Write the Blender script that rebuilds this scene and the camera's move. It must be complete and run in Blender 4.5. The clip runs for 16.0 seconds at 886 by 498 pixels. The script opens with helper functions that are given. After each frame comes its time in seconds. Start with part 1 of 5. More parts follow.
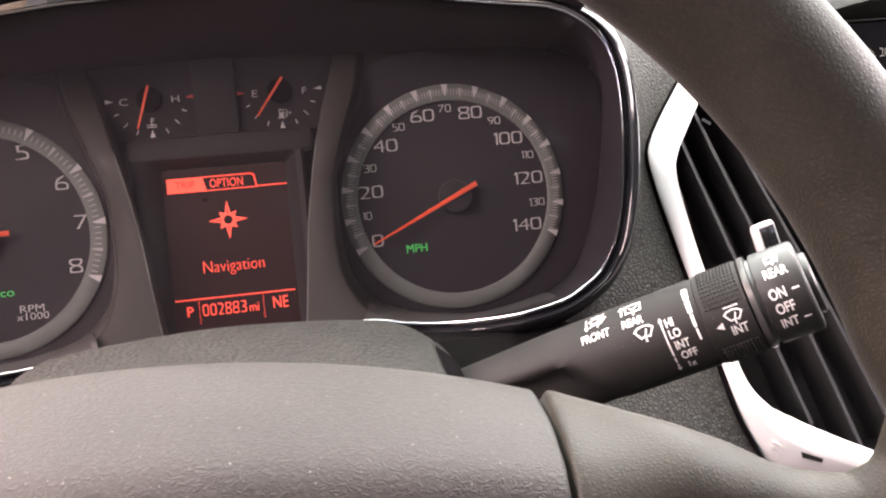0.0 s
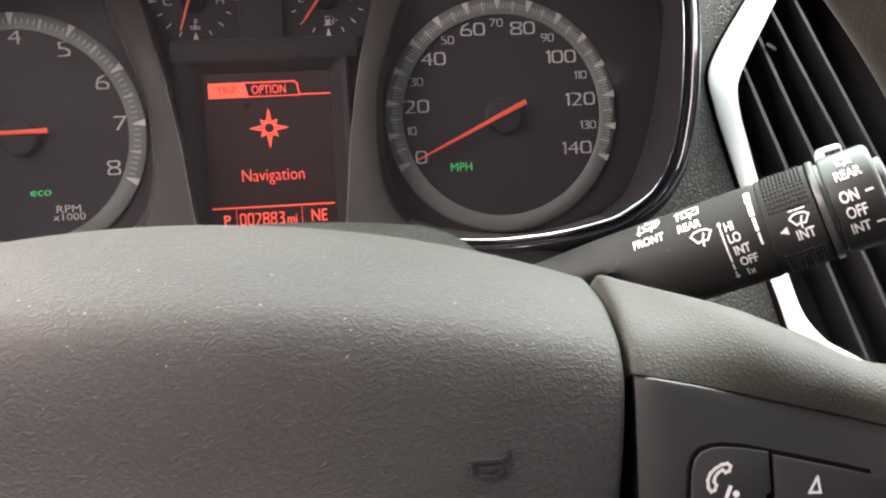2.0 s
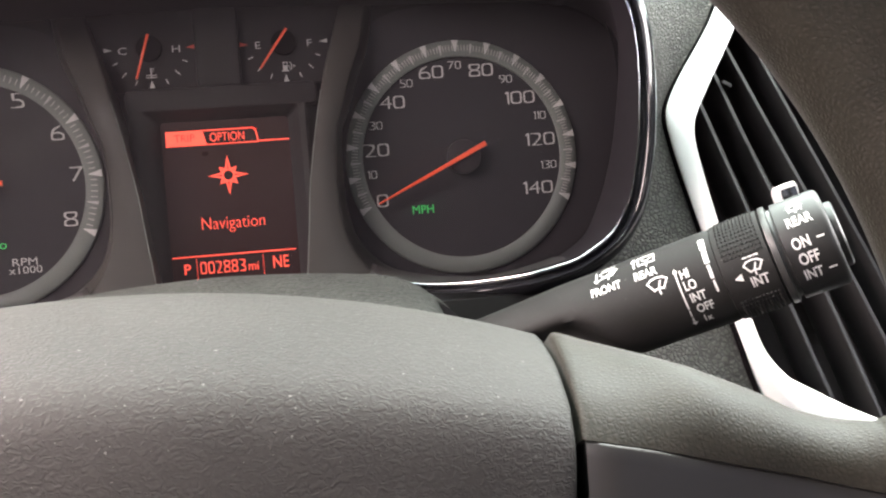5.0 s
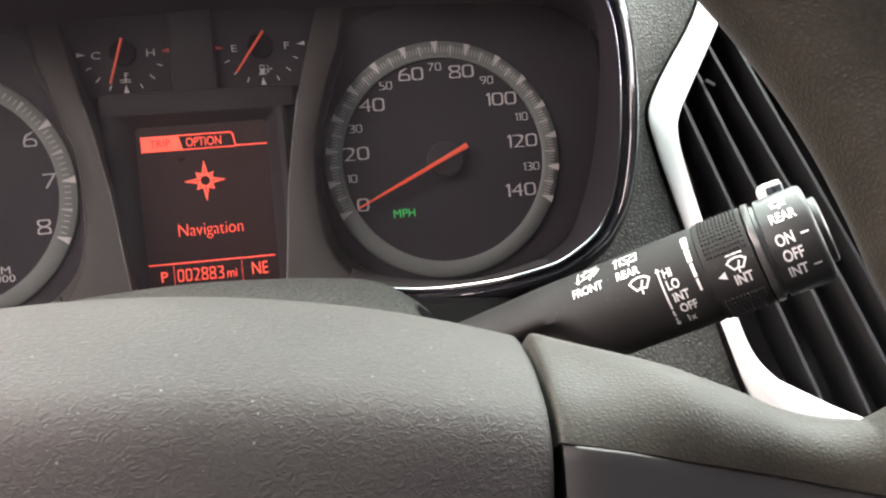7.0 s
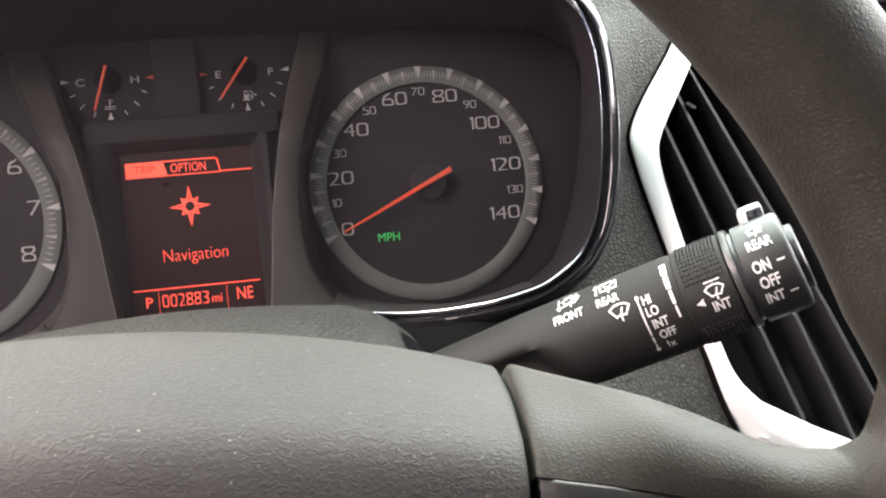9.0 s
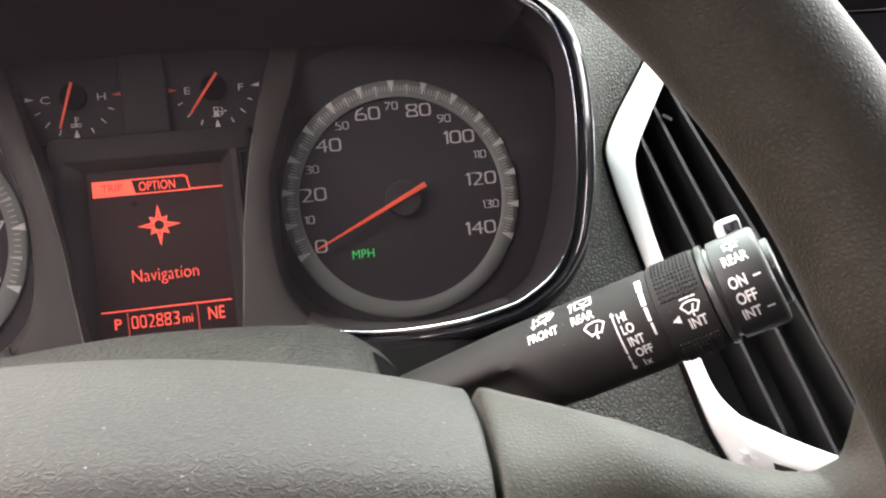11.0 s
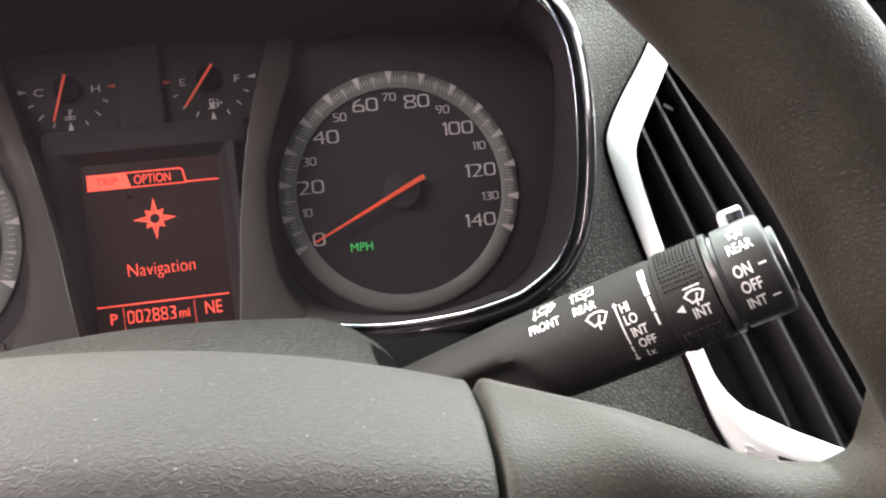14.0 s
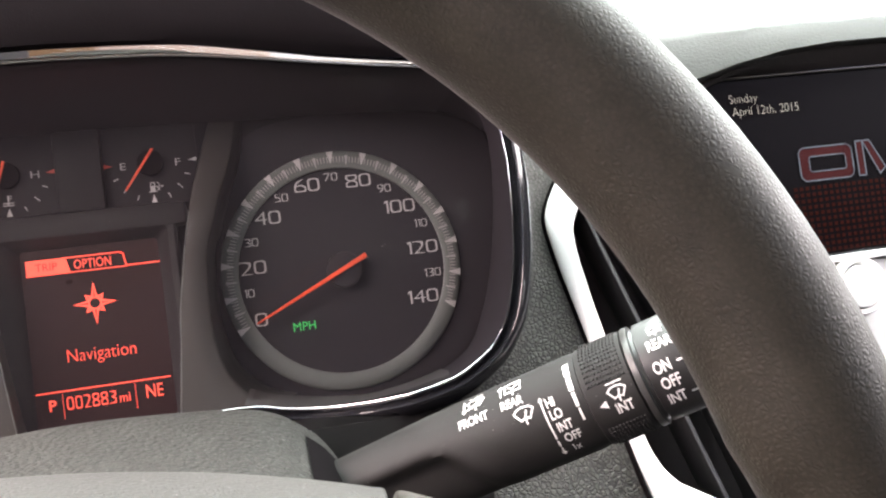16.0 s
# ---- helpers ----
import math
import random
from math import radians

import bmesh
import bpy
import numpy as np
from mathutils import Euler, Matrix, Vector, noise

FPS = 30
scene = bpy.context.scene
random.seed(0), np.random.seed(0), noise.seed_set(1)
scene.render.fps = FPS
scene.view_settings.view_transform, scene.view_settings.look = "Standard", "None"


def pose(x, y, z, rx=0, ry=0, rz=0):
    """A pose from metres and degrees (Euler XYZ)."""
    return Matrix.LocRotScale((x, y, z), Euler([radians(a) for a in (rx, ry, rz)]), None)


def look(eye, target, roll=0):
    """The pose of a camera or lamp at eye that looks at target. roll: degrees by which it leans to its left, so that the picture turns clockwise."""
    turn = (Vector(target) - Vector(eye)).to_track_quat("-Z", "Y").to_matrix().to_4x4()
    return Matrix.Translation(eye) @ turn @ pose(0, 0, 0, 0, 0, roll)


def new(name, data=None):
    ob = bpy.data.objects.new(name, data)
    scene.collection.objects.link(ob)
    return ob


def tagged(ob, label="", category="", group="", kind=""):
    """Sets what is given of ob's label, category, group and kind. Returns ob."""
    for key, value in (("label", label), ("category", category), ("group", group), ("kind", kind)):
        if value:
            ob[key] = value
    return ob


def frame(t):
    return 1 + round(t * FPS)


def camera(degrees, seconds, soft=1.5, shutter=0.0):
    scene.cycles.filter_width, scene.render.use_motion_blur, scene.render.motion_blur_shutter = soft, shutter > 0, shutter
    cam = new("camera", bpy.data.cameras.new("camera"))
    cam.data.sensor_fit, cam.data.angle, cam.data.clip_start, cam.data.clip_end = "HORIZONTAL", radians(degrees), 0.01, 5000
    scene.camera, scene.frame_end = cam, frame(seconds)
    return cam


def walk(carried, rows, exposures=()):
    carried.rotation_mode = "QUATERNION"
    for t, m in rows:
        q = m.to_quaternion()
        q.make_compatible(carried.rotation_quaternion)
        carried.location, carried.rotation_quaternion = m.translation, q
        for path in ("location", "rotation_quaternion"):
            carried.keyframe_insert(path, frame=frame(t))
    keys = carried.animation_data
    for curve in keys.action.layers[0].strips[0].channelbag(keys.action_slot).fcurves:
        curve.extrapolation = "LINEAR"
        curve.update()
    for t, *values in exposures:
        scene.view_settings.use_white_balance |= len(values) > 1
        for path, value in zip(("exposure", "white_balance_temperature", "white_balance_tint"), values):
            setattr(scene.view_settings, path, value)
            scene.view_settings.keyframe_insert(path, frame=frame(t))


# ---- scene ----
cam = camera(53.0, 16.0, soft=2.2)
PATH = [
    (0, (-0.08121, -0.45842, -0.01357), (0.07521, 0.52887, -0.04174), -5.58),
    (0.1, (-0.08187, -0.45978, -0.01174), (0.05195, 0.53090, -0.03738), -5.12),
    (0.2, (-0.08024, -0.45489, -0.01998), (0.03845, 0.53761, -0.04927), -4.44),
    (0.3, (-0.07806, -0.44886, -0.03006), (0.04034, 0.54354, -0.06370), -3.47),
    (0.4, (-0.07731, -0.44712, -0.03283), (0.05503, 0.54339, -0.06984), -3.24),
    (0.5, (-0.07746, -0.44764, -0.03191), (0.05859, 0.54237, -0.06871), -3.52),
    (0.6, (-0.07762, -0.44830, -0.03142), (0.05054, 0.54259, -0.07280), -3.48),
    (0.7, (-0.07769, -0.44834, -0.03141), (0.04486, 0.54334, -0.07094), -3.34),
    (0.8, (-0.07767, -0.44833, -0.03135), (0.04605, 0.54341, -0.06516), -3.35),
    (0.9, (-0.07762, -0.44820, -0.03133), (0.05027, 0.54303, -0.06462), -3.70),
    (1, (-0.07717, -0.44513, -0.03552), (0.05080, 0.54621, -0.06520), -3.86),
    (1.2, (-0.08112, -0.44436, -0.03988), (0.05199, 0.54572, -0.08472), -3.48),
    (1.4, (-0.08187, -0.44449, -0.04059), (0.04724, 0.54623, -0.08288), -3.25),
    (1.5, (-0.08292, -0.44407, -0.04167), (0.04032, 0.54728, -0.08678), -3.34),
    (2, (-0.08392, -0.44422, -0.04281), (0.02797, 0.54821, -0.09344), -3.25),
    (2.2, (-0.08337, -0.44506, -0.04215), (0.02578, 0.54760, -0.09425), -3.18),
    (2.3, (-0.08319, -0.44545, -0.04192), (0.02224, 0.54751, -0.09586), -3.10),
    (2.4, (-0.08508, -0.44353, -0.04408), (0.02019, 0.54932, -0.10041), -3.28),
    (2.5, (-0.08814, -0.44037, -0.04758), (0.01714, 0.55220, -0.10855), -3.21),
    (2.6, (-0.08857, -0.44078, -0.04809), (0.01313, 0.55210, -0.11013), -3.25),
    (2.7, (-0.08927, -0.44067, -0.04901), (0.00544, 0.55234, -0.11951), -3.03),
    (3, (-0.08923, -0.44058, -0.04902), (0.00877, 0.55201, -0.12090), -2.81),
    (3.5, (-0.08798, -0.44213, -0.04679), (0.00746, 0.55084, -0.11687), -3.02),
    (3.7, (-0.08680, -0.44286, -0.04363), (0.00969, 0.55056, -0.10542), -3.07),
    (3.8, (-0.08633, -0.44294, -0.04235), (0.00707, 0.55093, -0.10162), -3.26),
    (3.9, (-0.08505, -0.44320, -0.03916), (0.01262, 0.55062, -0.09206), -3.43),
    (4, (-0.08300, -0.44375, -0.03409), (0.02443, 0.54946, -0.07864), -3.89),
    (4.2, (-0.07775, -0.44648, -0.02981), (0.04541, 0.54547, -0.05920), -4.48),
    (6.3, (-0.07601, -0.43436, -0.04109), (0.06918, 0.55465, -0.06897), -4.57),
    (6.5, (-0.07537, -0.43395, -0.04150), (0.07090, 0.55491, -0.06896), -4.46),
    (6.6, (-0.07225, -0.43619, -0.03764), (0.08232, 0.55157, -0.05866), -4.35),
    (6.7, (-0.07091, -0.43715, -0.03601), (0.08677, 0.55011, -0.05722), -4.80),
    (7, (-0.07097, -0.43698, -0.03596), (0.07911, 0.55152, -0.05453), -5.24),
    (7.5, (-0.07046, -0.43693, -0.03484), (0.07744, 0.55192, -0.05245), -5.50),
    (8, (-0.07086, -0.43845, -0.03477), (0.07813, 0.55030, -0.04725), -5.57),
    (8.2, (-0.06870, -0.44256, -0.03096), (0.08427, 0.54566, -0.03531), -5.69),
    (10.3, (-0.06650, -0.43236, -0.03366), (0.10087, 0.55351, -0.04023), -5.76),
    (10.5, (-0.06548, -0.43212, -0.03423), (0.10513, 0.55321, -0.03779), -5.96),
    (11, (-0.06175, -0.43386, -0.02938), (0.11762, 0.54990, -0.02332), -6.34),
    (11.5, (-0.05969, -0.43487, -0.02669), (0.12252, 0.54831, -0.01354), -6.65),
    (12, (-0.05972, -0.43492, -0.02680), (0.12426, 0.54792, -0.01352), -6.99),
    (12.5, (-0.06083, -0.43220, -0.02950), (0.12005, 0.55130, -0.02608), -6.61),
    (13, (-0.06049, -0.43195, -0.02964), (0.11946, 0.55172, -0.02676), -6.61),
    (13.5, (-0.06105, -0.43173, -0.03034), (0.11832, 0.55204, -0.02652), -6.64),
    (14, (-0.06128, -0.42901, -0.03169), (0.11882, 0.55464, -0.02862), -6.64),
    (14.5, (-0.06268, -0.43012, -0.03210), (0.11727, 0.55356, -0.03194), -6.51),
    (14.7, (-0.06010, -0.43575, -0.02715), (0.11059, 0.54955, -0.03339), -6.31),
    (15, (-0.05888, -0.43782, -0.02482), (0.11682, 0.54659, -0.01694), -6.58),
    (15.1, (-0.05636, -0.43792, -0.02306), (0.12662, 0.54503, -0.00478), -6.70),
    (15.2, (-0.05347, -0.43791, -0.02105), (0.13791, 0.54317, 0.00809), -7.00),
    (15.3, (-0.05204, -0.43794, -0.02003), (0.14259, 0.54232, 0.01470), -7.34),
    (15.4, (-0.05202, -0.43776, -0.02002), (0.14538, 0.54191, 0.01569), -7.27),
    (15.5, (-0.05166, -0.43775, -0.01979), (0.14615, 0.54186, 0.01532), -7.44),
    (15.6, (-0.05108, -0.43768, -0.01926), (0.14917, 0.54140, 0.01680), -7.49),
    (15.7, (-0.05080, -0.43761, -0.01903), (0.15075, 0.54129, 0.01465), -7.45),
    (15.8, (-0.04967, -0.43730, -0.01799), (0.15494, 0.54092, 0.01703), -7.41),
    (15.9, (-0.04823, -0.43709, -0.01670), (0.16252, 0.53980, 0.01910), -7.53),
    (16, (-0.04595, -0.43684, -0.01460), (0.17039, 0.53859, 0.02717), -7.56),
]
# time, exposure, white balance
TONE = [(0.0, 0.99, 7350, 39), (0.5, 0.92, 7000, 28), (2.0, 0.93, 7000, 26), (4.0, 0.97, 7000, 26), (7.0, 0.92, 7000, 26), (13.0, 0.92, 7000, 27), (15.0, 0.96, 7000, 28), (16.0, 1.19, 7000, 30)]
walk(cam, [(t, look(eye, target, roll)) for t, eye, target, roll in PATH], TONE)

# ---- light and world ----
world = bpy.data.worlds.new("sky")
scene.world = world
world.use_nodes = True
wn = world.node_tree.nodes
sky = wn.new("ShaderNodeTexSky")
sky.sky_type, sky.sun_disc = "NISHITA", False
sky.sun_elevation, sky.sun_rotation = radians(48), radians(120)
world.node_tree.links.new(sky.outputs[0], wn["Background"].inputs[0])
wn["Background"].inputs[1].default_value = 0.15

sun = new("sun", bpy.data.lights.new("sun", "SUN"))
sun.data.energy, sun.data.angle, sun.data.color = 1.0, radians(14), (1.0, 0.96, 0.9)
sun.matrix_world = look((0, 0, 3), (-1.2, -0.7, 0.75))


def window_light(name, eye, target, sx, sy, watts, colour):
    """The sky's light in the opening of one window."""
    lamp = new(name, bpy.data.lights.new(name, "AREA"))
    lamp.data.shape, lamp.data.size, lamp.data.size_y = "RECTANGLE", sx, sy
    lamp.data.energy, lamp.data.color = watts, colour
    lamp.matrix_world = look(eye, target)
    return lamp


window_light("windshield_daylight", (0.25, 0.095, 0.405), (0.25, -0.325, -0.505), 1.36, 1.08, 37.0, (0.745, 1.0, 0.905))
window_light("driver_window_daylight", (-0.515, -0.35, 0.24), (-0.15, -0.38, -0.30), 0.74, 0.26, 9.6, (1.0, 0.93, 0.87))
window_light("passenger_window_daylight", (1.015, -0.20, 0.28), (0.2, -0.20, 0.05), 0.62, 0.32, 6.8, (0.93, 1.0, 0.95))
window_light("rear_window_daylight", (0.25, -2.05, 0.36), (0.25, -1.0, 0.2), 1.20, 0.36, 0.7, (1.0, 0.94, 0.90))


# ---- materials ----
def material(name, colour, rough=0.5, metal=0.0, vary=0.12, fine=600.0, coarse=25.0, bump=0.0, cells=0.0, cell_bump=0.0,
             stretch=(1, 1, 1), crease=0.0, groove=0.3, worm=0.0, rough_vary=0.08, coat=0.0, emit=0.0, worn=None, turn=0.0, specular=0.5, sheen=0.0):
    """A surface with grain at two scales; cells: pebbles a metre of a moulded or leather grain; crease: how much shade
    is put into the colour between them, groove: how wide; worm: creases a metre of a winding grain in place of pebbles.
    """
    m = bpy.data.materials.new(name)
    m.use_nodes = True
    n, l = m.node_tree.nodes, m.node_tree.links
    b = n["Principled BSDF"]
    b.inputs["Metallic"].default_value = metal
    b.inputs["Coat Weight"].default_value = coat
    b.inputs["Specular IOR Level"].default_value = specular
    b.inputs["Sheen Weight"].default_value = sheen
    b.inputs["Sheen Roughness"].default_value = 0.35
    co = n.new("ShaderNodeTexCoord")
    mp = n.new("ShaderNodeMapping")
    mp.inputs["Scale"].default_value = stretch
    mp.inputs["Rotation"].default_value = (0, turn, 0)
    l.new(co.outputs["Object"], mp.inputs["Vector"])
    n1, n2 = n.new("ShaderNodeTexNoise"), n.new("ShaderNodeTexNoise")
    n1.inputs["Scale"].default_value, n1.inputs["Detail"].default_value = fine, 3.0
    n2.inputs["Scale"].default_value, n2.inputs["Detail"].default_value = coarse, 4.0
    for k in (n1, n2):
        l.new(mp.outputs[0], k.inputs["Vector"])
    mix = n.new("ShaderNodeMath")
    mix.operation = "ADD"
    l.new(n1.outputs["Fac"], mix.inputs[0])
    l.new(n2.outputs["Fac"], mix.inputs[1])
    ramp = n.new("ShaderNodeMapRange")
    ramp.inputs["From Min"].default_value, ramp.inputs["From Max"].default_value = 0.6, 1.4
    ramp.inputs["To Min"].default_value, ramp.inputs["To Max"].default_value = 1 - vary, 1 + vary
    l.new(mix.outputs[0], ramp.inputs["Value"])
    tint = n.new("ShaderNodeMix")
    tint.data_type, tint.blend_type = "RGBA", "MULTIPLY"
    tint.inputs[0].default_value = 1.0
    tint.inputs[6].default_value = (*colour, 1)
    l.new(ramp.outputs[0], tint.inputs[7])
    base = tint.outputs[2]
    if worn:
        n3 = n.new("ShaderNodeTexNoise")
        n3.inputs["Scale"].default_value, n3.inputs["Detail"].default_value = worn[1], 6.0
        l.new(mp.outputs[0], n3.inputs["Vector"])
        r3 = n.new("ShaderNodeMapRange")
        r3.inputs["From Min"].default_value, r3.inputs["From Max"].default_value = worn[2], worn[2] + 0.08
        l.new(n3.outputs["Fac"], r3.inputs["Value"])
        t3 = n.new("ShaderNodeMix")
        t3.data_type = "RGBA"
        l.new(r3.outputs[0], t3.inputs[0])
        l.new(base, t3.inputs[6])
        t3.inputs[7].default_value = (*worn[0], 1)
        base = t3.outputs[2]
    l.new(base, b.inputs["Base Color"])
    rr = n.new("ShaderNodeMapRange")
    rr.inputs["To Min"].default_value, rr.inputs["To Max"].default_value = rough - rough_vary, rough + rough_vary
    l.new(n2.outputs["Fac"], rr.inputs["Value"])
    l.new(rr.outputs[0], b.inputs["Roughness"])
    height = None
    if cells:
        warp = n.new("ShaderNodeMix")
        warp.data_type = "VECTOR"
        warp.inputs[0].default_value = 0.5
        n4 = n.new("ShaderNodeTexNoise")
        n4.inputs["Scale"].default_value = cells * 0.35
        l.new(mp.outputs[0], n4.inputs["Vector"])
        sc = n.new("ShaderNodeVectorMath")
        sc.operation = "SCALE"
        sc.inputs["Scale"].default_value = 1.0 / cells
        l.new(n4.outputs["Color"], sc.inputs[0])
        ad = n.new("ShaderNodeVectorMath")
        l.new(mp.outputs[0], ad.inputs[0])
        l.new(sc.outputs[0], ad.inputs[1])
        v = n.new("ShaderNodeTexVoronoi")
        v.feature, v.inputs["Scale"].default_value = "DISTANCE_TO_EDGE" if crease else "F1", cells
        l.new(ad.outputs[0], v.inputs["Vector"])
        if worm:
            n5, near = n.new("ShaderNodeTexNoise"), n.new("ShaderNodeMath")
            n5.inputs["Scale"].default_value, n5.inputs["Detail"].default_value, n5.inputs["Distortion"].default_value = worm, 1.5, 0.5
            l.new(mp.outputs[0], n5.inputs["Vector"])
            near.operation = "SUBTRACT"
            near.inputs[1].default_value = 0.5
            l.new(n5.outputs["Fac"], near.inputs[0])
            off = n.new("ShaderNodeMath")
            off.operation = "ABSOLUTE"
            l.new(near.outputs[0], off.inputs[0])
        vr = n.new("ShaderNodeMapRange")
        vr.interpolation_type = "SMOOTHSTEP"
        vr.inputs["From Min"].default_value, vr.inputs["From Max"].default_value = (0.0, groove) if crease else (0.05, 0.85)
        vr.inputs["To Min"].default_value, vr.inputs["To Max"].default_value = (0.0, 1.0) if crease else (1.0, 0.0)
        l.new(off.outputs[0] if worm else v.outputs["Distance"], vr.inputs["Value"])
        bp = n.new("ShaderNodeBump")
        bp.inputs["Strength"].default_value, bp.inputs["Distance"].default_value = 1.0, cell_bump
        l.new(vr.outputs[0], bp.inputs["Height"])
        height = bp
        # Shade put into the colour: creases darker, pebble tops a little lighter.
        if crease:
            crease_shade = n.new("ShaderNodeMapRange")
            crease_shade.inputs["To Min"].default_value, crease_shade.inputs["To Max"].default_value = 1 - crease, 1 + crease * 0.4
            l.new(vr.outputs[0], crease_shade.inputs["Value"])
            shade_mix = n.new("ShaderNodeMix")
            shade_mix.data_type, shade_mix.blend_type = "RGBA", "MULTIPLY"
            shade_mix.inputs[0].default_value = 1.0
            l.new(base, shade_mix.inputs[6])
            l.new(crease_shade.outputs[0], shade_mix.inputs[7])
            l.new(shade_mix.outputs[2], b.inputs["Base Color"])
    if bump:
        bq = n.new("ShaderNodeBump")
        bq.inputs["Strength"].default_value, bq.inputs["Distance"].default_value = 1.0, bump
        l.new(n1.outputs["Fac"], bq.inputs["Height"])
        if height:
            l.new(height.outputs[0], bq.inputs["Normal"])
        height = bq
    if height:
        l.new(height.outputs[0], b.inputs["Normal"])
    if emit:
        b.inputs["Emission Color"].default_value = (*colour, 1)
        b.inputs["Emission Strength"].default_value = emit
    return m


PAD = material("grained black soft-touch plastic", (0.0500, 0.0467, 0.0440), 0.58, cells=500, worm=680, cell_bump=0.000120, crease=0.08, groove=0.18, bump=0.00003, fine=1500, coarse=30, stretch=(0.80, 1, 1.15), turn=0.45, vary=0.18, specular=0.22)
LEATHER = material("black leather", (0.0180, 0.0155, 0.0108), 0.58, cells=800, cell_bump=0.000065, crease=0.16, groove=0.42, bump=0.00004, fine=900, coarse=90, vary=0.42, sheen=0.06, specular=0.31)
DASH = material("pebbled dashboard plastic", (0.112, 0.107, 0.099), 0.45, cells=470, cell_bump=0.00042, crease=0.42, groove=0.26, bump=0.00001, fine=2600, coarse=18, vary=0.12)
DASH_TOP = material("grained grey dashboard pad", (0.047, 0.0495, 0.0465), 0.6, cells=600, cell_bump=0.00008, bump=0.00001, fine=2600, coarse=14, vary=0.10, specular=0.2)
SHROUD = material("sandy black column plastic", (0.022, 0.0215, 0.0192), 0.70, cells=420, cell_bump=0.00070, bump=0.0006, fine=1300, coarse=30, vary=0.5, specular=0.25, worn=((0.085, 0.084, 0.076), 1500, 0.575))
SMOOTH = material("smooth black plastic", (0.028, 0.027, 0.026), 0.36, bump=0.00002, fine=3000, coarse=40, vary=0.12)
STALK = material("fine grained stalk plastic", (0.0215, 0.0210, 0.0205), 0.60, bump=0.00004, fine=4200, coarse=60, vary=0.22, specular=0.17)
SPOKE = material("satin black spoke plastic", (0.0155, 0.0146, 0.0140), 0.46, bump=0.00002, fine=3500, coarse=40, vary=0.14)
KNOB_END = material("satin black stalk end", (0.0205, 0.0200, 0.0196), 0.42, bump=0.00003, fine=4200, coarse=60, vary=0.2, specular=0.4)
KEY = material("black rubber key", (0.0165, 0.0158, 0.0158), 0.55, bump=0.00005, fine=2500, coarse=60, vary=0.15)
VANE = material("dark vent plastic", (0.0190, 0.0172, 0.0178), 0.42, bump=0.00002, fine=2500, coarse=40)
COLLAR = material("satin grey collar", (0.045, 0.045, 0.044), 0.30, fine=3000, coarse=50, vary=0.06)
# Near-black: the shade of gaps and openings is in this colour.
PIT = material("unlit near-black", (0.006, 0.005, 0.0055), 0.9, vary=0.1, specular=0.02)
HOOD = material("lightened dark wall skin", (0.029, 0.0250, 0.0288), 0.55, cells=1400, cell_bump=0.00003, bump=0.00001, fine=3000, coarse=12, vary=0.18, specular=0.3)
HOOD_FACE = material("black grained hood skin", (0.0225, 0.0195, 0.0222), 0.6, cells=1400, cell_bump=0.00003, bump=0.00001, fine=3000, coarse=12, vary=0.18, specular=0.15)
CAVITY = material("black vent duct", (0.043, 0.037, 0.039), 0.8, vary=0.1, specular=0.15)
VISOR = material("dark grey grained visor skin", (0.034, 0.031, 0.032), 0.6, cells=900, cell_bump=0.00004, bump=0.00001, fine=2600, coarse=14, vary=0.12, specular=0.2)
# Black of the plate that stands for shade below the bezel.
UNDER = material("smooth black shade plate", (0.0085, 0.0078, 0.0080), 0.45, bump=0.00001, fine=2600, coarse=14, vary=0.12, specular=0.3)
DARK = material("matt black cluster plastic", (0.0118, 0.0098, 0.0115), 0.6, fine=2000, coarse=30, vary=0.12, specular=0.25)
WALL = material("black cluster wall plastic", (0.0132, 0.0112, 0.0136), 0.5, fine=2000, coarse=30, vary=0.10, specular=0.2)
LIT_SILL = material("cluster wall lightened as lit", (0.031, 0.029, 0.029), 0.42, fine=2500, coarse=30, vary=0.10)
DIAL = material("charcoal dial face", (0.0180, 0.0166, 0.0202), 0.6, fine=3000, coarse=25, vary=0.08, specular=0.3)
RING = material("grey dial ring", (0.132, 0.149, 0.139), 0.45, metal=0.2, fine=2500, coarse=50, vary=0.10)
MARK = material("pale grey printed mark", (0.48, 0.48, 0.47), 0.5, fine=3000, coarse=80, vary=0.08)
MINOR = material("grey printed minor mark", (0.36, 0.36, 0.35), 0.5, fine=3000, coarse=80, vary=0.08)
NUMERAL = material("pale printed numeral", (0.40, 0.39, 0.385), 0.5, fine=3000, coarse=80, vary=0.08)
MULLION = material("dark grey metallic paint", (0.0405, 0.0387, 0.0358), 0.42, metal=0.3, fine=3500, coarse=20, vary=0.14)
BLOCK = material("dark grey cluster plastic", (0.0148, 0.0136, 0.0148), 0.6, fine=2500, coarse=30, vary=0.12, specular=0.25)
SILVER = material("satin silver paint", (0.83, 0.825, 0.815), 0.45, fine=5000, coarse=25, vary=0.03, coat=0.2)
CHROME = material("polished chrome", (0.78, 0.79, 0.80), 0.06, metal=1.0, fine=900, coarse=40, vary=0.05, rough_vary=0.03)
RIM_CHROME = material("bright chrome", (0.62, 0.62, 0.63), 0.07, metal=1.0, fine=900, coarse=40, vary=0.06, rough_vary=0.03)
BAND = material("mirror chrome band", (0.32, 0.32, 0.33), 0.03, metal=1.0, fine=900, coarse=40, vary=0.04, rough_vary=0.01)
TAN = material("tan wall for reflection", (0.42, 0.25, 0.12), 0.9, bump=0.01, fine=30, coarse=0.8, vary=0.2)
